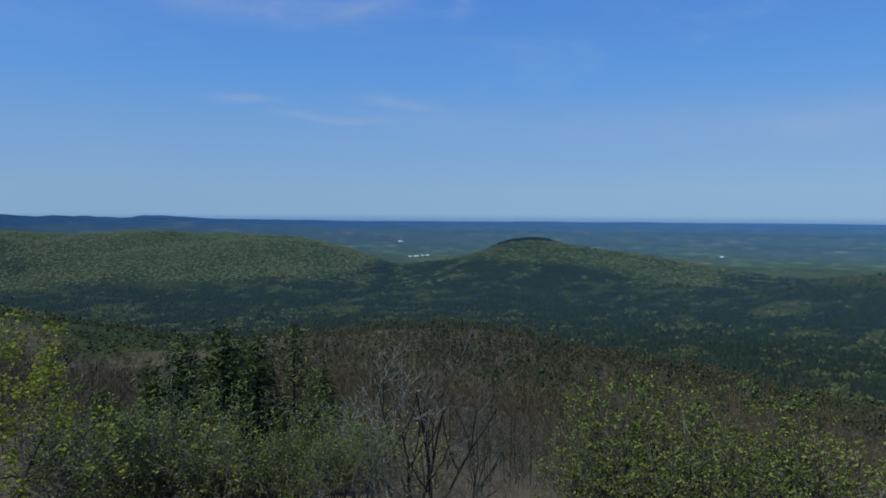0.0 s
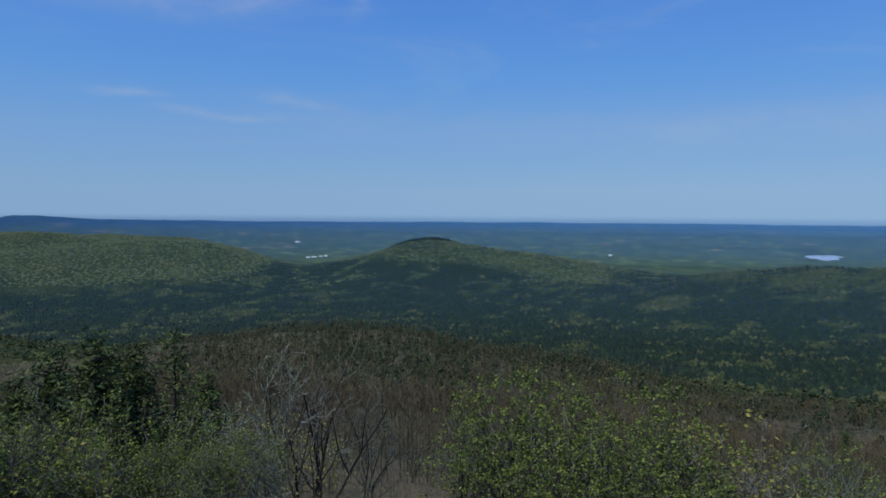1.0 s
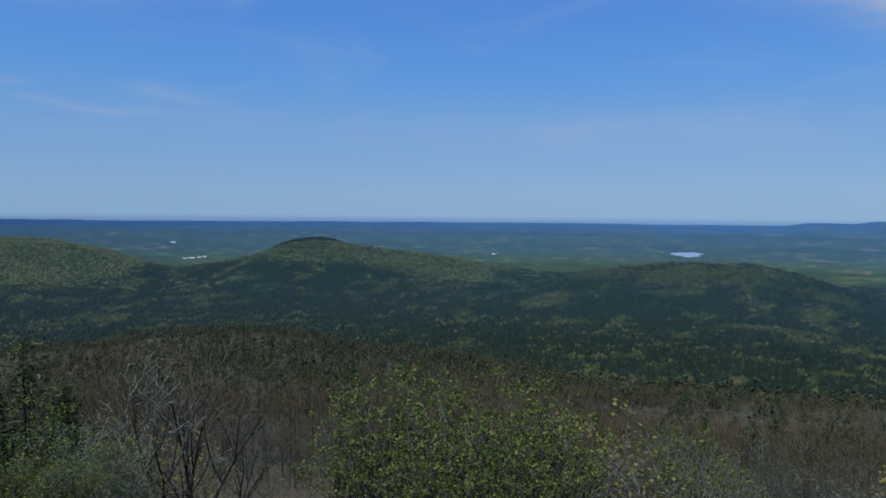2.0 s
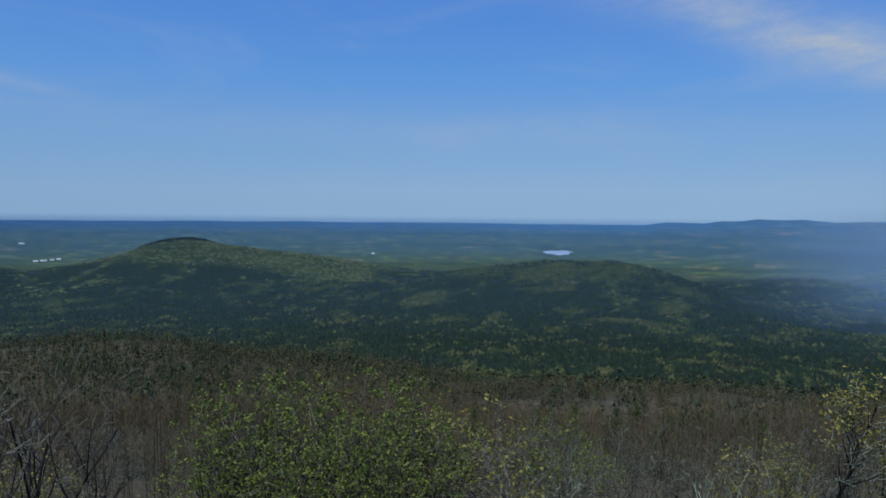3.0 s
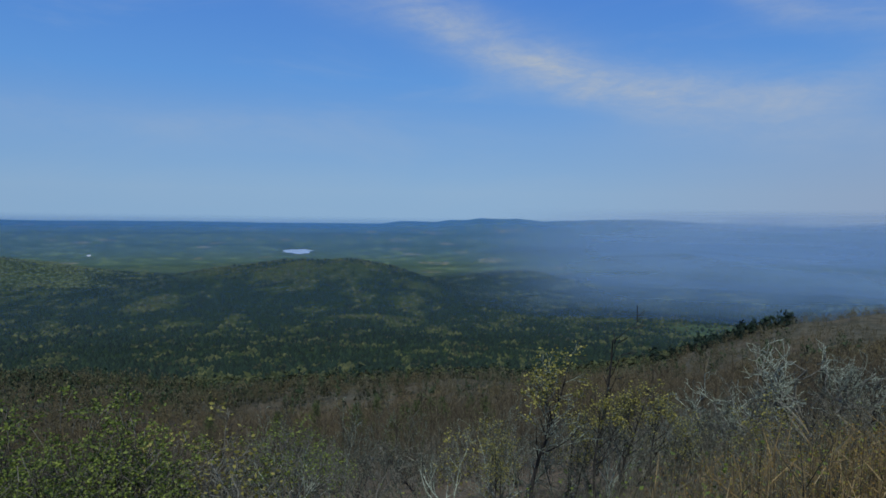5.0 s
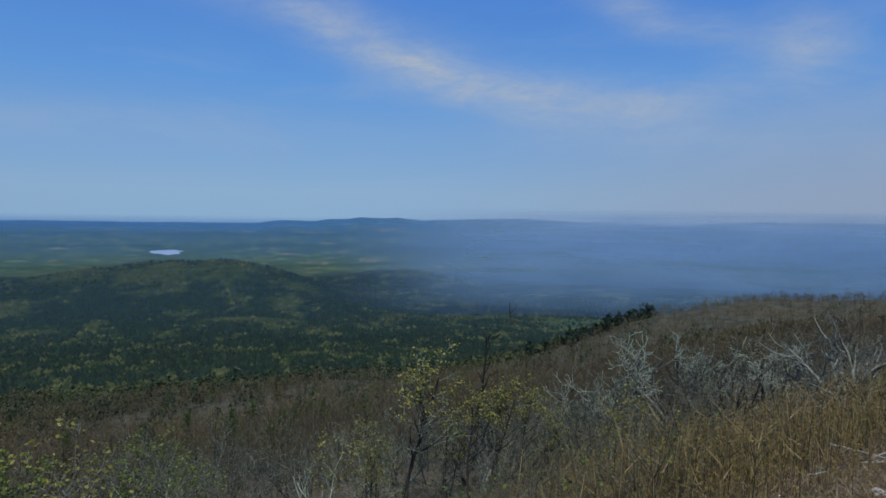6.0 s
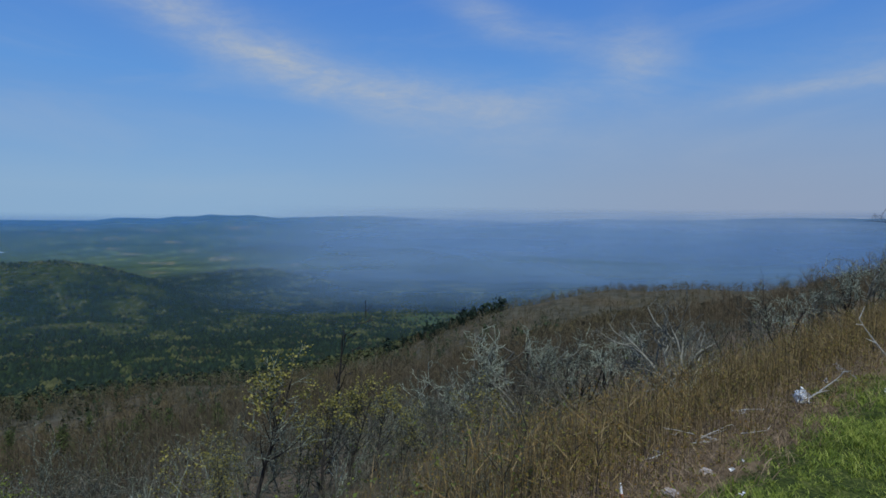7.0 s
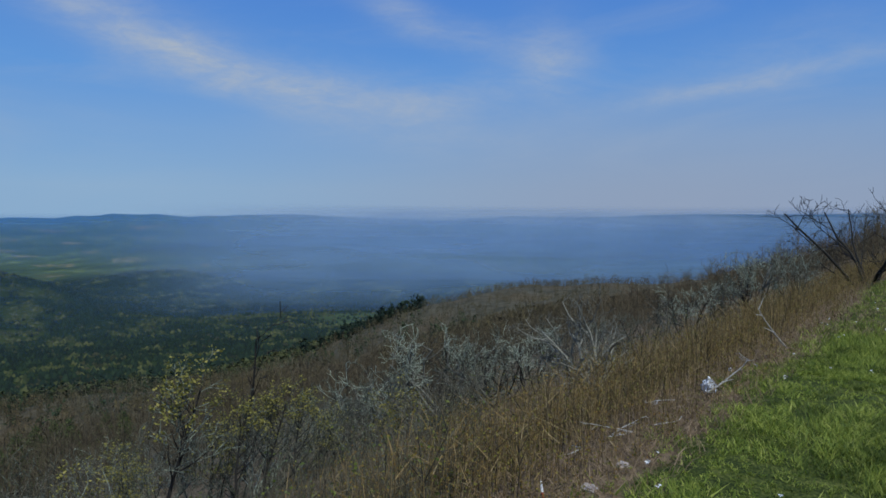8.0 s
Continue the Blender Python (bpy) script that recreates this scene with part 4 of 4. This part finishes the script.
# each stand: what, bearing, distance, elevation of its top
HOLLOW_STAND = [
    (bright_tree, 33.2, 9.5, -10.2), (bright_tree, 41, 10, -11), (pine_c, 12.8, 12.5, -8.8), (pine_b, 18.3, 12.6, -9.4), (pine_b, 15.6, 13.4, -10.4), (pine_b, 21.4, 14, -10.2),
    (pine, 17.0, 15, -10.4), (pine_b, 23.6, 15, -12.0), (pine_b, 10.6, 14, -12.8), (bare, 3.2, 11.2, -12.0), (bare, 0.4, 11.8, -11.8), (bare_b, 8.4, 10.8, -13.6),
    (bare_b, -3.2, 12.4, -15.8), (bare_b, 5.6, 13, -15), (green_b, 16.2, 10.5, -15.4), (green_b, 12.2, 10.0, -15.8), (green_b, 19.6, 9.8, -16.4), (green_b, 9.8, 9.4, -18.0),
    (dusty, 26.5, 11.2, -15.2), (dusty, 22.4, 10.4, -16.0), (dusty, 14.2, 9.2, -17.8), (dusty, 18.0, 9.2, -17.8), (dusty, 7.2, 9.4, -17.6), (dusty, 24.4, 9.4, -16.6),
    (dusty, 29.6, 10.2, -15.8), (dusty, 11.4, 8.8, -18.6), (bare_b, 27.8, 12.4, -13.6), (bare_b, 24.5, 13, -13.2), (bare, 30.2, 12.5, -14.2), (bare_b, 20.6, 10, -15.8),
    (pine_b, 27.0, 17, -13.4), (scrub, 21.5, 9.2, -17.5),
]
LEAFY_STAND = [
    (green, -12.6, 10.2, -14.2), (green, -16.4, 10.8, -13.9), (green_b, -14.6, 9.6, -15.6), (green_b, -19.6, 10.2, -15.8), (green, -23.2, 11.0, -14.2), (green_b, -26.6, 11.4, -15.4),
    (green_b, -10.6, 9.2, -17.6), (green_b, -22.0, 9.6, -17.4), (green, -28.6, 11.8, -16.6), (green_b, -17.6, 8.8, -18.4), (green_b, -25.6, 9.8, -18.0), (scrub, -31.5, 14.0, -17.0),
    (bare_b, -34.2, 17, -17.2), (bare_b, -37, 17, -17.0), (bare_b, -40.5, 17.5, -16.8), (bare_b, -44.0, 16.0, -16.8), (dusty, -38.6, 15, -17.8),
    (pine_b, -47.0, 62, -15.8), (pine_b, -46.0, 66, -16.6), (pine_b, -42.9, 95, -15.6), (pine_b, -49.2, 120, -13.3), (pine_b, -48.0, 125, -13.7), (pine_b, -50.1, 118, -13.9), (pine, -39.5, 110, -15.4),
    (pine_b, -36.4, 130, -15.0), (pine_b, -52.6, 150, -12.8), (pine, -44.6, 140, -14.4), (pine_b, -31.0, 140, -14.6), (pine_b, -53.8, 110, -15.0),
    (bare_b, -50, 14, -18.2), (bare_b, -47, 16, -17.8),
]
YELLOW_STAND = [
    (sparse, -59.2, 10.8, -11.3), (sparse, -65.6, 11.6, -13.4), (sparse, -63.4, 11.2, -14.4), (sparse, -67.8, 12.0, -14.0), (sparse_b, -69.6, 12.5, -15.2), (sparse_b, -54.8, 12.6, -17.6), (sparse_b, -61.6, 12.4, -16.0), (scrub, -53.0, 15, -18.2),
    (gnarled, -70.5, 14.5, -13.2), (bare_b, -58.0, 14, -15.6), (bare_b, -62.0, 14, -15.4), (bare_b, -66, 14, -14.8), (gnarled, -69, 14.5, -14.0), (bare_b, -55, 13, -17.4),
    (bare_b, -71.5, 14, -13.8), (snag, -64.2, 17.0, -7.4), (gnarled, -72.8, 15.5, -12.2), (bare_b, -60.4, 12, -17.2), (bare_b, -64.6, 12, -16.4),
]
LICHENED_STAND = [
    (gnarled, -77.0, 15.5, -11.0), (gnarled_b, -79.3, 16.0, -10.4), (gnarled, -74.8, 15.5, -12.4), (gnarled_b, -84.4, 15, -10.2), (gnarled, -81.4, 14.8, -10.6), (gnarled_b, -82.8, 16, -10.0),
    (gnarled_b, -86.4, 14.8, -9.9), (gnarled, -88.6, 17.5, -9.2), (pale, -90.6, 12.6, -7.9), (gnarled, -93.6, 16.0, -8.7), (gnarled_b, -95.4, 17.5, -7.8), (bare_b, -92.2, 19, -8.4),
    (gnarled, -97.2, 20, -6.6), (gnarled_b, -99.0, 22, -5.6), (gnarled, -100.9, 24, -4.6), (gnarled_b, -102.8, 25, -3.6), (gnarled, -104.6, 25, -2.6), (spread, -110.9, 21.0, 2.5), (bare_b, -107.2, 20.0, -2.4),
    (bare_b, -106.4, 28.0, -1.8),
]
turns = R(31)
for proto, az, r, top in HOLLOW_STAND + LEAFY_STAND + YELLOW_STAND + LICHENED_STAND:
    plant(proto, az, r, top, turns.uniform(0, 360))

# the thicket between them
fill = R(32)
thin_a = tag_tree(tree("bare_tree", R(51), 2.0, 3, BARK_DARK, TWIG, None, kids=(5, 4, 3), girth=0.035, lean=0.45), "leafless dark tree in the thicket below the verge")
thin_b = tag_tree(tree("bare_tree", R(52), 1.9, 3, BARK_GREY, TWIG, None, kids=(5, 4, 3), girth=0.035, lean=0.5, wander=0.2), "leafless grey tree in the thicket below the verge")
thin_c = tag_tree(tree("bare_tree", R(53), 1.8, 3, BARK_GREY, TWIG, LEAF_GREEN, 0.05, 3, 0.07, kids=(5, 4, 3), girth=0.04, lean=0.5), "grey thicket tree coming into small green leaf")
kinds = [thin_a, thin_b, scrub, thin_b, thin_a, thin_c, thin_b, thin_a]
for i in range(125):
    az, r = fill.uniform(-104, 42), math.exp(fill.uniform(math.log(13), math.log(46)))
    v = bearing(az, r)
    if v.x * DX + v.y * DY < 6:
        continue
    proto = kinds[fill.integers(0, len(kinds))]
    if az < -45 and proto is thin_c:
        proto = thin_b
    high = np.interp(az, [-104, -80, -60, -45, 5, 22, 42], [-8, -12.0, -16.5, -18.5, -16.5, -13.5, -13]) - fill.uniform(0, 4)
    natural = math.degrees(math.atan2(ground_at(v.x, v.y) + fill.uniform(2.6, 4.4) - EYE, r))
    if natural < -24:
        continue
    plant(proto, az, r, min(high, natural), fill.uniform(0, 360))


# ---- the verge: brush, dead grass, turf ----
def blade_mesh(rng, x, y, z, tall, wide, bend):
    """Bent blades, three triangles each."""
    n = len(x)
    a = rng.uniform(0, 6.283, n)
    s = np.stack([np.cos(a), np.sin(a), np.zeros(n)], -1) * wide[:, None]
    b = rng.uniform(0, 6.283, n)
    d = np.stack([np.cos(b), np.sin(b), np.zeros(n)], -1) * (tall * bend)[:, None]
    foot = np.stack([x, y, z - 0.01], -1)
    mid = foot + d * 0.35 + np.array([0, 0, 1]) * (tall * 0.6)[:, None]
    tip = foot + d + np.array([0, 0, 1]) * tall[:, None]
    v = np.stack([foot - s, foot + s, mid - s * 0.7, mid + s * 0.7, tip], 1).reshape(-1, 3)
    f = np.array([(0, 1, 3), (0, 3, 2), (2, 3, 4)])
    return v, (f[None] + (np.arange(n) * 5)[:, None, None]).reshape(-1, 3)


def along(rng, n, u0, u1, p0, p1):
    """Places on a strip along the verge, thicker nearby."""
    u = u0 + (u1 - u0) * rng.random(n) ** 1.8
    p = rng.uniform(p0, p1, n) + 0.012 * np.clip(u - 9, 0, 20)
    return u * UX + p * DX, u * UY + p * DY


g = R(41)
# turf in tufts near by, every tuft a spray of blades about one foot; single blades farther along
x, y = along(g, 6200, 2.6, 11, -0.2, 2.6)
k = g.random(len(x)) < land(x, y)[0]
x, y = x[k], y[k]
lush = 0.4 + 1.9 * np.clip(fbm(x, y, 0.7, 3) + 0.3, 0, 1)
n = 18
bx = np.repeat(x, n) + g.normal(0, 0.028, len(x) * n) * np.repeat(lush, n)
by = np.repeat(y, n) + g.normal(0, 0.028, len(x) * n) * np.repeat(lush, n)
tall = g.uniform(0.03, 0.085, len(bx)) * np.repeat(lush, n)
v, f = blade_mesh(g, bx, by, height(bx, by), tall, g.uniform(0.002, 0.0042, len(bx)), g.uniform(0.4, 1.6, len(bx)))
x, y = along(g, 60000, 9, 40, 0.0, 2.9)
u, p = g.uniform(-14, 36, 42000), 2.9 - 12 * g.random(42000) ** 1.6
x, y = np.concatenate([x, u * UX + p * DX]), np.concatenate([y, u * UY + p * DY])
k = g.random(len(x)) < land(x, y)[0]
x, y = x[k], y[k]
foot = np.stack([x, y, height(x, y) - 0.01], -1)
lush = (0.5 + 1.4 * np.clip(fbm(x, y, 1.2, 3) + 0.3, 0, 1))[:, None]
side = g.normal(0, 1, foot.shape) * np.array([0.005, 0.005, 0.0])
fv = np.stack([foot - side, foot + side, foot + lush * (g.normal(0, 0.04, foot.shape) * np.array([1, 1, 0]) + np.array([0, 0, 0.08]))], 1).reshape(-1, 3)
f = np.concatenate([f, len(v) + np.arange(len(fv)).reshape(-1, 3)])
v = np.concatenate([v, fv])
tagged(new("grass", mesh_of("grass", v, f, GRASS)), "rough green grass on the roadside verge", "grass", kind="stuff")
x, y = along(g, 19000, 0.3, 34, 2.0, 4.1)
v, f = blade_mesh(g, x, y, height(x, y), g.uniform(0.02, 0.13, len(x)) * (0.5 + np.clip(fbm(x, y, 0.7, 3) + 0.5, 0, 1.2)), g.uniform(0.0015, 0.0032, len(x)), g.uniform(0.6, 2.6, len(x)))
x, y = along(g, 4500, 12, 36, 0.9, 2.3)
v2, f2 = blade_mesh(g, x, y, height(x, y), g.uniform(0.05, 0.15, len(x)), g.uniform(0.002, 0.004, len(x)), g.uniform(0.6, 2.0, len(x)))
v, f = np.concatenate([v, v2]), np.concatenate([f, f2 + len(v)])
# matted straw lying between the turf and the brush
for count, u1, p0, p1, high in ((15000, 14, 1.55, 2.7, 0.05), (12000, 34, 2.0, 3.1, 0.05), (7000, 16, 1.8, 2.9, 0.16)):
    x, y = along(g, count, 1.5, u1, p0, p1)
    if p0 < 1.8:
        k = g.random(len(x)) < smooth(0.9, 0.3, land(x, y)[0])
        x, y = x[k], y[k]
    v2, f2 = blade_mesh(g, x, y, height(x, y), g.uniform(0.2, 1.0, len(x)) * high, g.uniform(0.0015, 0.003, len(x)), g.uniform(1.2, 4.5, len(x)) * (0.05 / high) ** 0.6)
    v, f = np.concatenate([v, v2]), np.concatenate([f, f2 + len(v)])
tagged(new("dead_grass", mesh_of("dead_grass", v, f, STRAW)), "dead straw-coloured grass along the verge's edge", "grass", kind="stuff")


def thicket(name, label, rng, x, y, tall, lean, sides, leaf, leaf_size, leaf_each, stem_mat, leaf_mat, girth=0.004):
    """Many thin stems, each with a few side twigs and small leaves, in one mesh."""
    n = len(x)
    z = height(x, y)
    foot = np.stack([x, y, z - 0.05], -1)
    knee = foot + np.stack([rng.normal(0, lean, n) * tall, rng.normal(0, lean, n) * tall, 0.55 * tall], -1)
    top = knee + np.stack([rng.normal(0, lean, n) * tall, rng.normal(0, lean, n) * tall, 0.5 * tall], -1)
    w = girth * (0.5 + 0.6 * tall)
    stems = np.concatenate([np.concatenate([foot, knee, w[:, None], 0.7 * w[:, None]], 1), np.concatenate([knee, top, 0.7 * w[:, None], 0.3 * w[:, None]], 1)])
    t = np.repeat(np.arange(n), sides)
    e = rng.uniform(0.0, 0.95, len(t))[:, None]
    low = rng.random(len(t))[:, None] < 0.4
    at = np.where(low, foot[t] + (knee - foot)[t] * (0.4 + 0.6 * e), knee[t] + (top - knee)[t] * e)
    out = rng.normal(0, 1, (len(t), 3)) * np.array([0.12, 0.12, 0.08]) + np.array([0, 0, 0.17])
    tip = at + out * tall[t][:, None]
    s = np.cross(tip - at, rng.normal(0, 1, at.shape))
    s = s / (np.linalg.norm(s, axis=1, keepdims=True) + 1e-9) * (0.6 * w[t])[:, None]
    sv = np.stack([at - s, at + s, tip + 0.25 * s, tip - 0.25 * s], 1).reshape(-1, 3)
    pieces = [(*tubes(stems, 3), stem_mat), (sv, np.arange(len(sv)).reshape(-1, 4), stem_mat)]
    if leaf:
        spots = np.concatenate([tip, top])
        pieces.append((*leaves_at(rng, spots[rng.random(len(spots)) < leaf], leaf_size, 0.04, leaf_each), leaf_mat))
    return tagged(new(name, joined(name, pieces)), label, "brush", kind="stuff")


x, y = along(g, 7600, 0.2, 36, 2.0, 4.8)
k = g.random(len(x)) < np.interp(-np.degrees(np.arctan2(1.0 - x, y)), [64, 72, 82], [0.0, 0.5, 1.0])
x, y = x[k], y[k]
thicket("brush", "thicket of thin tan and rust saplings below the verge", g, x, y, g.uniform(0.25, 0.8, len(x)) * np.interp(x * DX + y * DY, [2.0, 2.7, 4.8], [0.2, 0.85, 1.05]), 0.05, 6, 0.75, 0.015, 3, BRUSH, BRUSH_LEAF, 0.005)
g2 = R(46)
x, y = along(g2, 70, 3.5, 30, 2.3, 4.2)
thicket("brush", "taller dark saplings standing through the tan brush", g2, x, y, g2.uniform(0.35, 0.8, len(x)), 0.07, 5, 0.4, 0.02, 2, BARK_DARK, BRUSH_LEAF, 0.0055)
UNDER = speckled("undergrowth_stem", [(0.1, (0.0264, 0.0252, 0.015)), (0.5, (0.0672, 0.0636, 0.0384)), (0.9, (0.198, 0.192, 0.13))], 12)
x, y, z, r = scatter(R(43), 6800, 44, -100, 4.2, 42, lambda x, y: (x * DX + y * DY > np.interp(-np.degrees(np.arctan2(1.0 - x, y)), [0, 55, 66, 80, 85], [3.6, 3.2, 2.8, 2.8, 4.8])) * np.interp(np.hypot(x, y), [4, 9], [0.5, 1.0]))
x2, y2, z2, r2 = scatter(R(45), 2600, -48, -84, 4.2, 13, lambda x, y: (x * DX + y * DY > 2.8).astype(float))
x, y, r = np.concatenate([x, x2]), np.concatenate([y, y2]), np.concatenate([r, r2])
g = R(44)
thicket("undergrowth", "tangled grey undergrowth with a little new leaf", g, x, y, g.uniform(0.35, 1.05, len(x)) * np.interp(r, [4, 9], [0.5, 1.0]) * np.where(r < 15, np.interp(np.degrees(np.arctan2(x, y)), [48, 53, 64, 70], [1.0, 0.6, 0.6, 0.95]), 1.0), 0.14, 5, 0.05, 0.035, 2, UNDER, LEAF_GREEN, 0.003)


# ---- far buildings in the gap between the hills ----
def shed(name, label, az, r, long, deep, tall, turn):
    v = bearing(az, r)
    root = new(name)
    root.matrix_basis = pose(v.x, v.y, ground_at(v.x, v.y) - 0.3, 0, 0, az + turn)
    bm = bmesh.new()
    bmesh.ops.create_cube(bm, size=1.0)
    bmesh.ops.transform(bm, matrix=Matrix.Translation((0, 0, tall / 2)) @ Matrix.Diagonal((long, deep, tall, 1)), verts=bm.verts)
    me = bpy.data.meshes.new("wall")
    bm.to_mesh(me)
    bm.free()
    me.materials.append(PETAL)
    part("wall", me, root)
    bm = bmesh.new()
    a, c, h = long / 2 + 0.6, deep / 2 + 0.6, tall + deep * 0.18
    p = [bm.verts.new(q) for q in ((-a, -c, tall), (a, -c, tall), (a, c, tall), (-a, c, tall), (-a, 0, h), (a, 0, h))]
    for f in ((0, 1, 5, 4), (2, 3, 4, 5), (1, 2, 5), (3, 0, 4), (3, 2, 1, 0)):
        bm.faces.new([p[i] for i in f])
    me = bpy.data.meshes.new("roof")
    bm.to_mesh(me)
    bm.free()
    me.materials.append(PETAL)
    part("roof", me, root)
    return tagged(root, label, "building", "far farm buildings")


for az, r, long, deep, tall, turn in ((2.75, 3290, 18, 10, 4, 4), (2.25, 3300, 24, 10, 4, -6), (1.7, 3310, 16, 9, 4, 10), (1.3, 3330, 16, 10, 5, 0), (-22.4, 3420, 14, 9, 5, 8), (3.6, 3900, 24, 14, 6, 0)):
    shed("farm_building", "long white farm building far off on the plain", az, r, long, deep, tall, turn)


# ---- small things on the verge ----
def lay(ob, az, r, turn=0.0, lift=0.0):
    v = bearing(az, r) + Vector((*eye_for(az), 0))
    ob.matrix_basis = pose(v.x, v.y, ground_at(v.x, v.y) + lift, 0, 0, turn)
    return ob


def lump(name, label, category, seed, size, flat, rough, mat, az, r, turn=0.0):
    """A crumpled or broken piece: a ball of facets pushed in and out."""
    bm = bmesh.new()
    bmesh.ops.create_icosphere(bm, subdivisions=3, radius=size)
    for v in bm.verts:
        k = 1 + rough * (noise.noise(v.co * (2.2 / size) + Vector((seed, 0, 0))) + 0.6 * noise.noise(v.co * (5.0 / size)))
        v.co = Vector((v.co.x * k, v.co.y * k * 0.7, max(v.co.z * k * flat, -0.25 * size)))
    me = bpy.data.meshes.new(name)
    bm.to_mesh(me)
    bm.free()
    me.materials.append(mat)
    return tagged(lay(new(name, me), az, r, turn, 0.2 * size), label, category)


PLASTIC = speckled("white_plastic", [(0.2, (0.74, 0.76, 0.78)), (0.8, (0.85, 0.86, 0.87))], 20, 0.35, 0.25, by_island=False, spec=0.5)
STONE = speckled("pale_stone", [(0.2, (0.2, 0.17, 0.15)), (0.6, (0.36, 0.32, 0.29)), (0.9, (0.5, 0.46, 0.42))], 14, by_island=False, bump=0.01)
RED = speckled("red_paint", [(0.2, (0.25, 0.03, 0.02)), (0.8, (0.4, 0.06, 0.04))], 20, by_island=False)
lump("plastic_bag", "crumpled white plastic bag caught in dead brush", "litter", 3, 0.075, 1.4, 0.7, PLASTIC, -100.6, 7.0, 40)
lump("plastic_bag", "small scrap of white plastic on the verge's edge", "litter", 5, 0.03, 0.8, 0.8, PLASTIC, -102.1, 8.2, 10)
lump("stone", "pale stone half sunk in the verge's edge", "stone", 8, 0.06, 0.35, 0.45, STONE, -91.3, 4.15, 30)
lump("stone", "small pale stone at the verge's edge", "stone", 9, 0.04, 0.6, 0.5, STONE, -94.0, 4.6, 80)


BLEACHED = speckled("bleached_wood", [(0.25, (0.144, 0.137, 0.119)), (0.5, (0.302, 0.295, 0.266)), (0.75, (0.432, 0.425, 0.396))], 30, by_island=False)


def limb(points, radii, sides=7):
    """One bent tube through points, drawn to a blunt end."""
    p = np.array(points)
    d = np.gradient(p, axis=0)
    d /= np.linalg.norm(d, axis=1, keepdims=True)
    a = np.cross(d, np.array([0.13, 0.21, 1.0]))
    a /= np.linalg.norm(a, axis=1, keepdims=True)
    b = np.cross(d, a)
    ang = np.arange(sides) * math.tau / sides
    v = p[:, None] + (a[:, None] * np.cos(ang)[None, :, None] + b[:, None] * np.sin(ang)[None, :, None]) * np.array(radii)[:, None, None]
    i = np.arange(sides)
    ring = np.stack([i, (i + 1) % sides, sides + (i + 1) % sides, sides + i], 1)
    return v.reshape(-1, 3), np.concatenate([ring + k * sides for k in range(len(p) - 1)])


def fallen_branch(label, seed, long, girth, az, r, turn, rise):
    rg = np.random.default_rng(seed)
    root = new("fallen_branch")
    root.empty_display_size = 0.1
    line, d, n = [np.array([0.0, 0.0, 0.03])], np.array([math.cos(radians(rise)), 0, math.sin(radians(rise))]), 7
    for i in range(n):
        d = d + rg.normal(0, 0.1, 3) * np.array([0.4, 1, 0.5])
        d /= np.linalg.norm(d)
        p, q = line[-1], line[-1] + d * long / n
        line.append(q)
        if i > 1 and rg.random() < 0.75:
            e = d + rg.normal(0, 0.6, 3)
            e *= long * rg.uniform(0.12, 0.3) / np.linalg.norm(e)
            foot = q - 0.2 * (q - p)
            bend = rg.normal(0, 0.012, 3)
            part("side_twig", mesh_of("side_twig", *limb([foot, foot + 0.5 * e + bend, foot + e], [girth * 0.5, girth * 0.38, girth * 0.15], 6), BLEACHED, True), root)
    part("stem", mesh_of("stem", *limb(line, [girth * (1 - 0.11 * i) for i in range(n + 1)]), BLEACHED, True), root)
    return tagged(lay(root, az, r, turn), label, "branch", "fallen branches")


fallen_branch("bleached dead branch leaning out of the brush", 1, 0.6, 0.013, -106.0, 9.5, 70, 50)
fallen_branch("bleached dead branch lying by the white bag", 2, 0.45, 0.012, -100.4, 6.8, -82, 30)
fallen_branch("bleached dead branch lying in dead brush", 3, 0.45, 0.007, -98.0, 6.6, 150, 8)
fallen_branch("thin bleached stick on the verge's edge", 4, 0.4, 0.006, -104.0, 8.2, 30, 10)
fallen_branch("bleached dead branch sunk in brush", 5, 0.5, 0.008, -90.0, 5.4, 200, 16)
fallen_branch("thin bleached stick in straw", 6, 0.4, 0.006, -94.8, 5.4, 70, 12)
sticks = R(62)
for i in range(3):
    fallen_branch("thin bleached stick in matted straw", 20 + i, sticks.uniform(0.2, 0.36), sticks.uniform(0.004, 0.007), sticks.uniform(-97, -92), sticks.uniform(5.1, 6.2), sticks.uniform(-110, -40), sticks.uniform(4, 22))
stake = new("marker_stake")
lay(stake, -87.8, 4.05)
part("post", mesh_of("post", *tubes(np.array([(0, 0, -0.05, 0.01, 0.02, 0.03, 0.007, 0.007)]), 8), RED, True), stake, "rusty red foot")
part("cap", mesh_of("cap", *tubes(np.array([(0.01, 0.02, 0.03, 0.02, 0.03, 0.09, 0.008, 0.007), (0.02, 0.03, 0.09, 0.02, 0.03, 0.093, 0.007, 0.001)]), 8), PLASTIC, True), stake, "white upper end")
tagged(stake, "short white stake with a red foot at the verge's edge", "stake")
g = R(61)
x, y = along(g, 70, 3, 26, -0.2, 2.1)
spots = np.stack([x, y, height(x, y) + g.uniform(0.07, 0.14, len(x))], -1)
tagged(new("wildflowers", mesh_of("wildflowers", *leaves_at(g, spots, 0.017, 0.006, 6, 0.15), PETAL)), "tiny white wildflowers scattered through the grass", "flowers", kind="stuff")
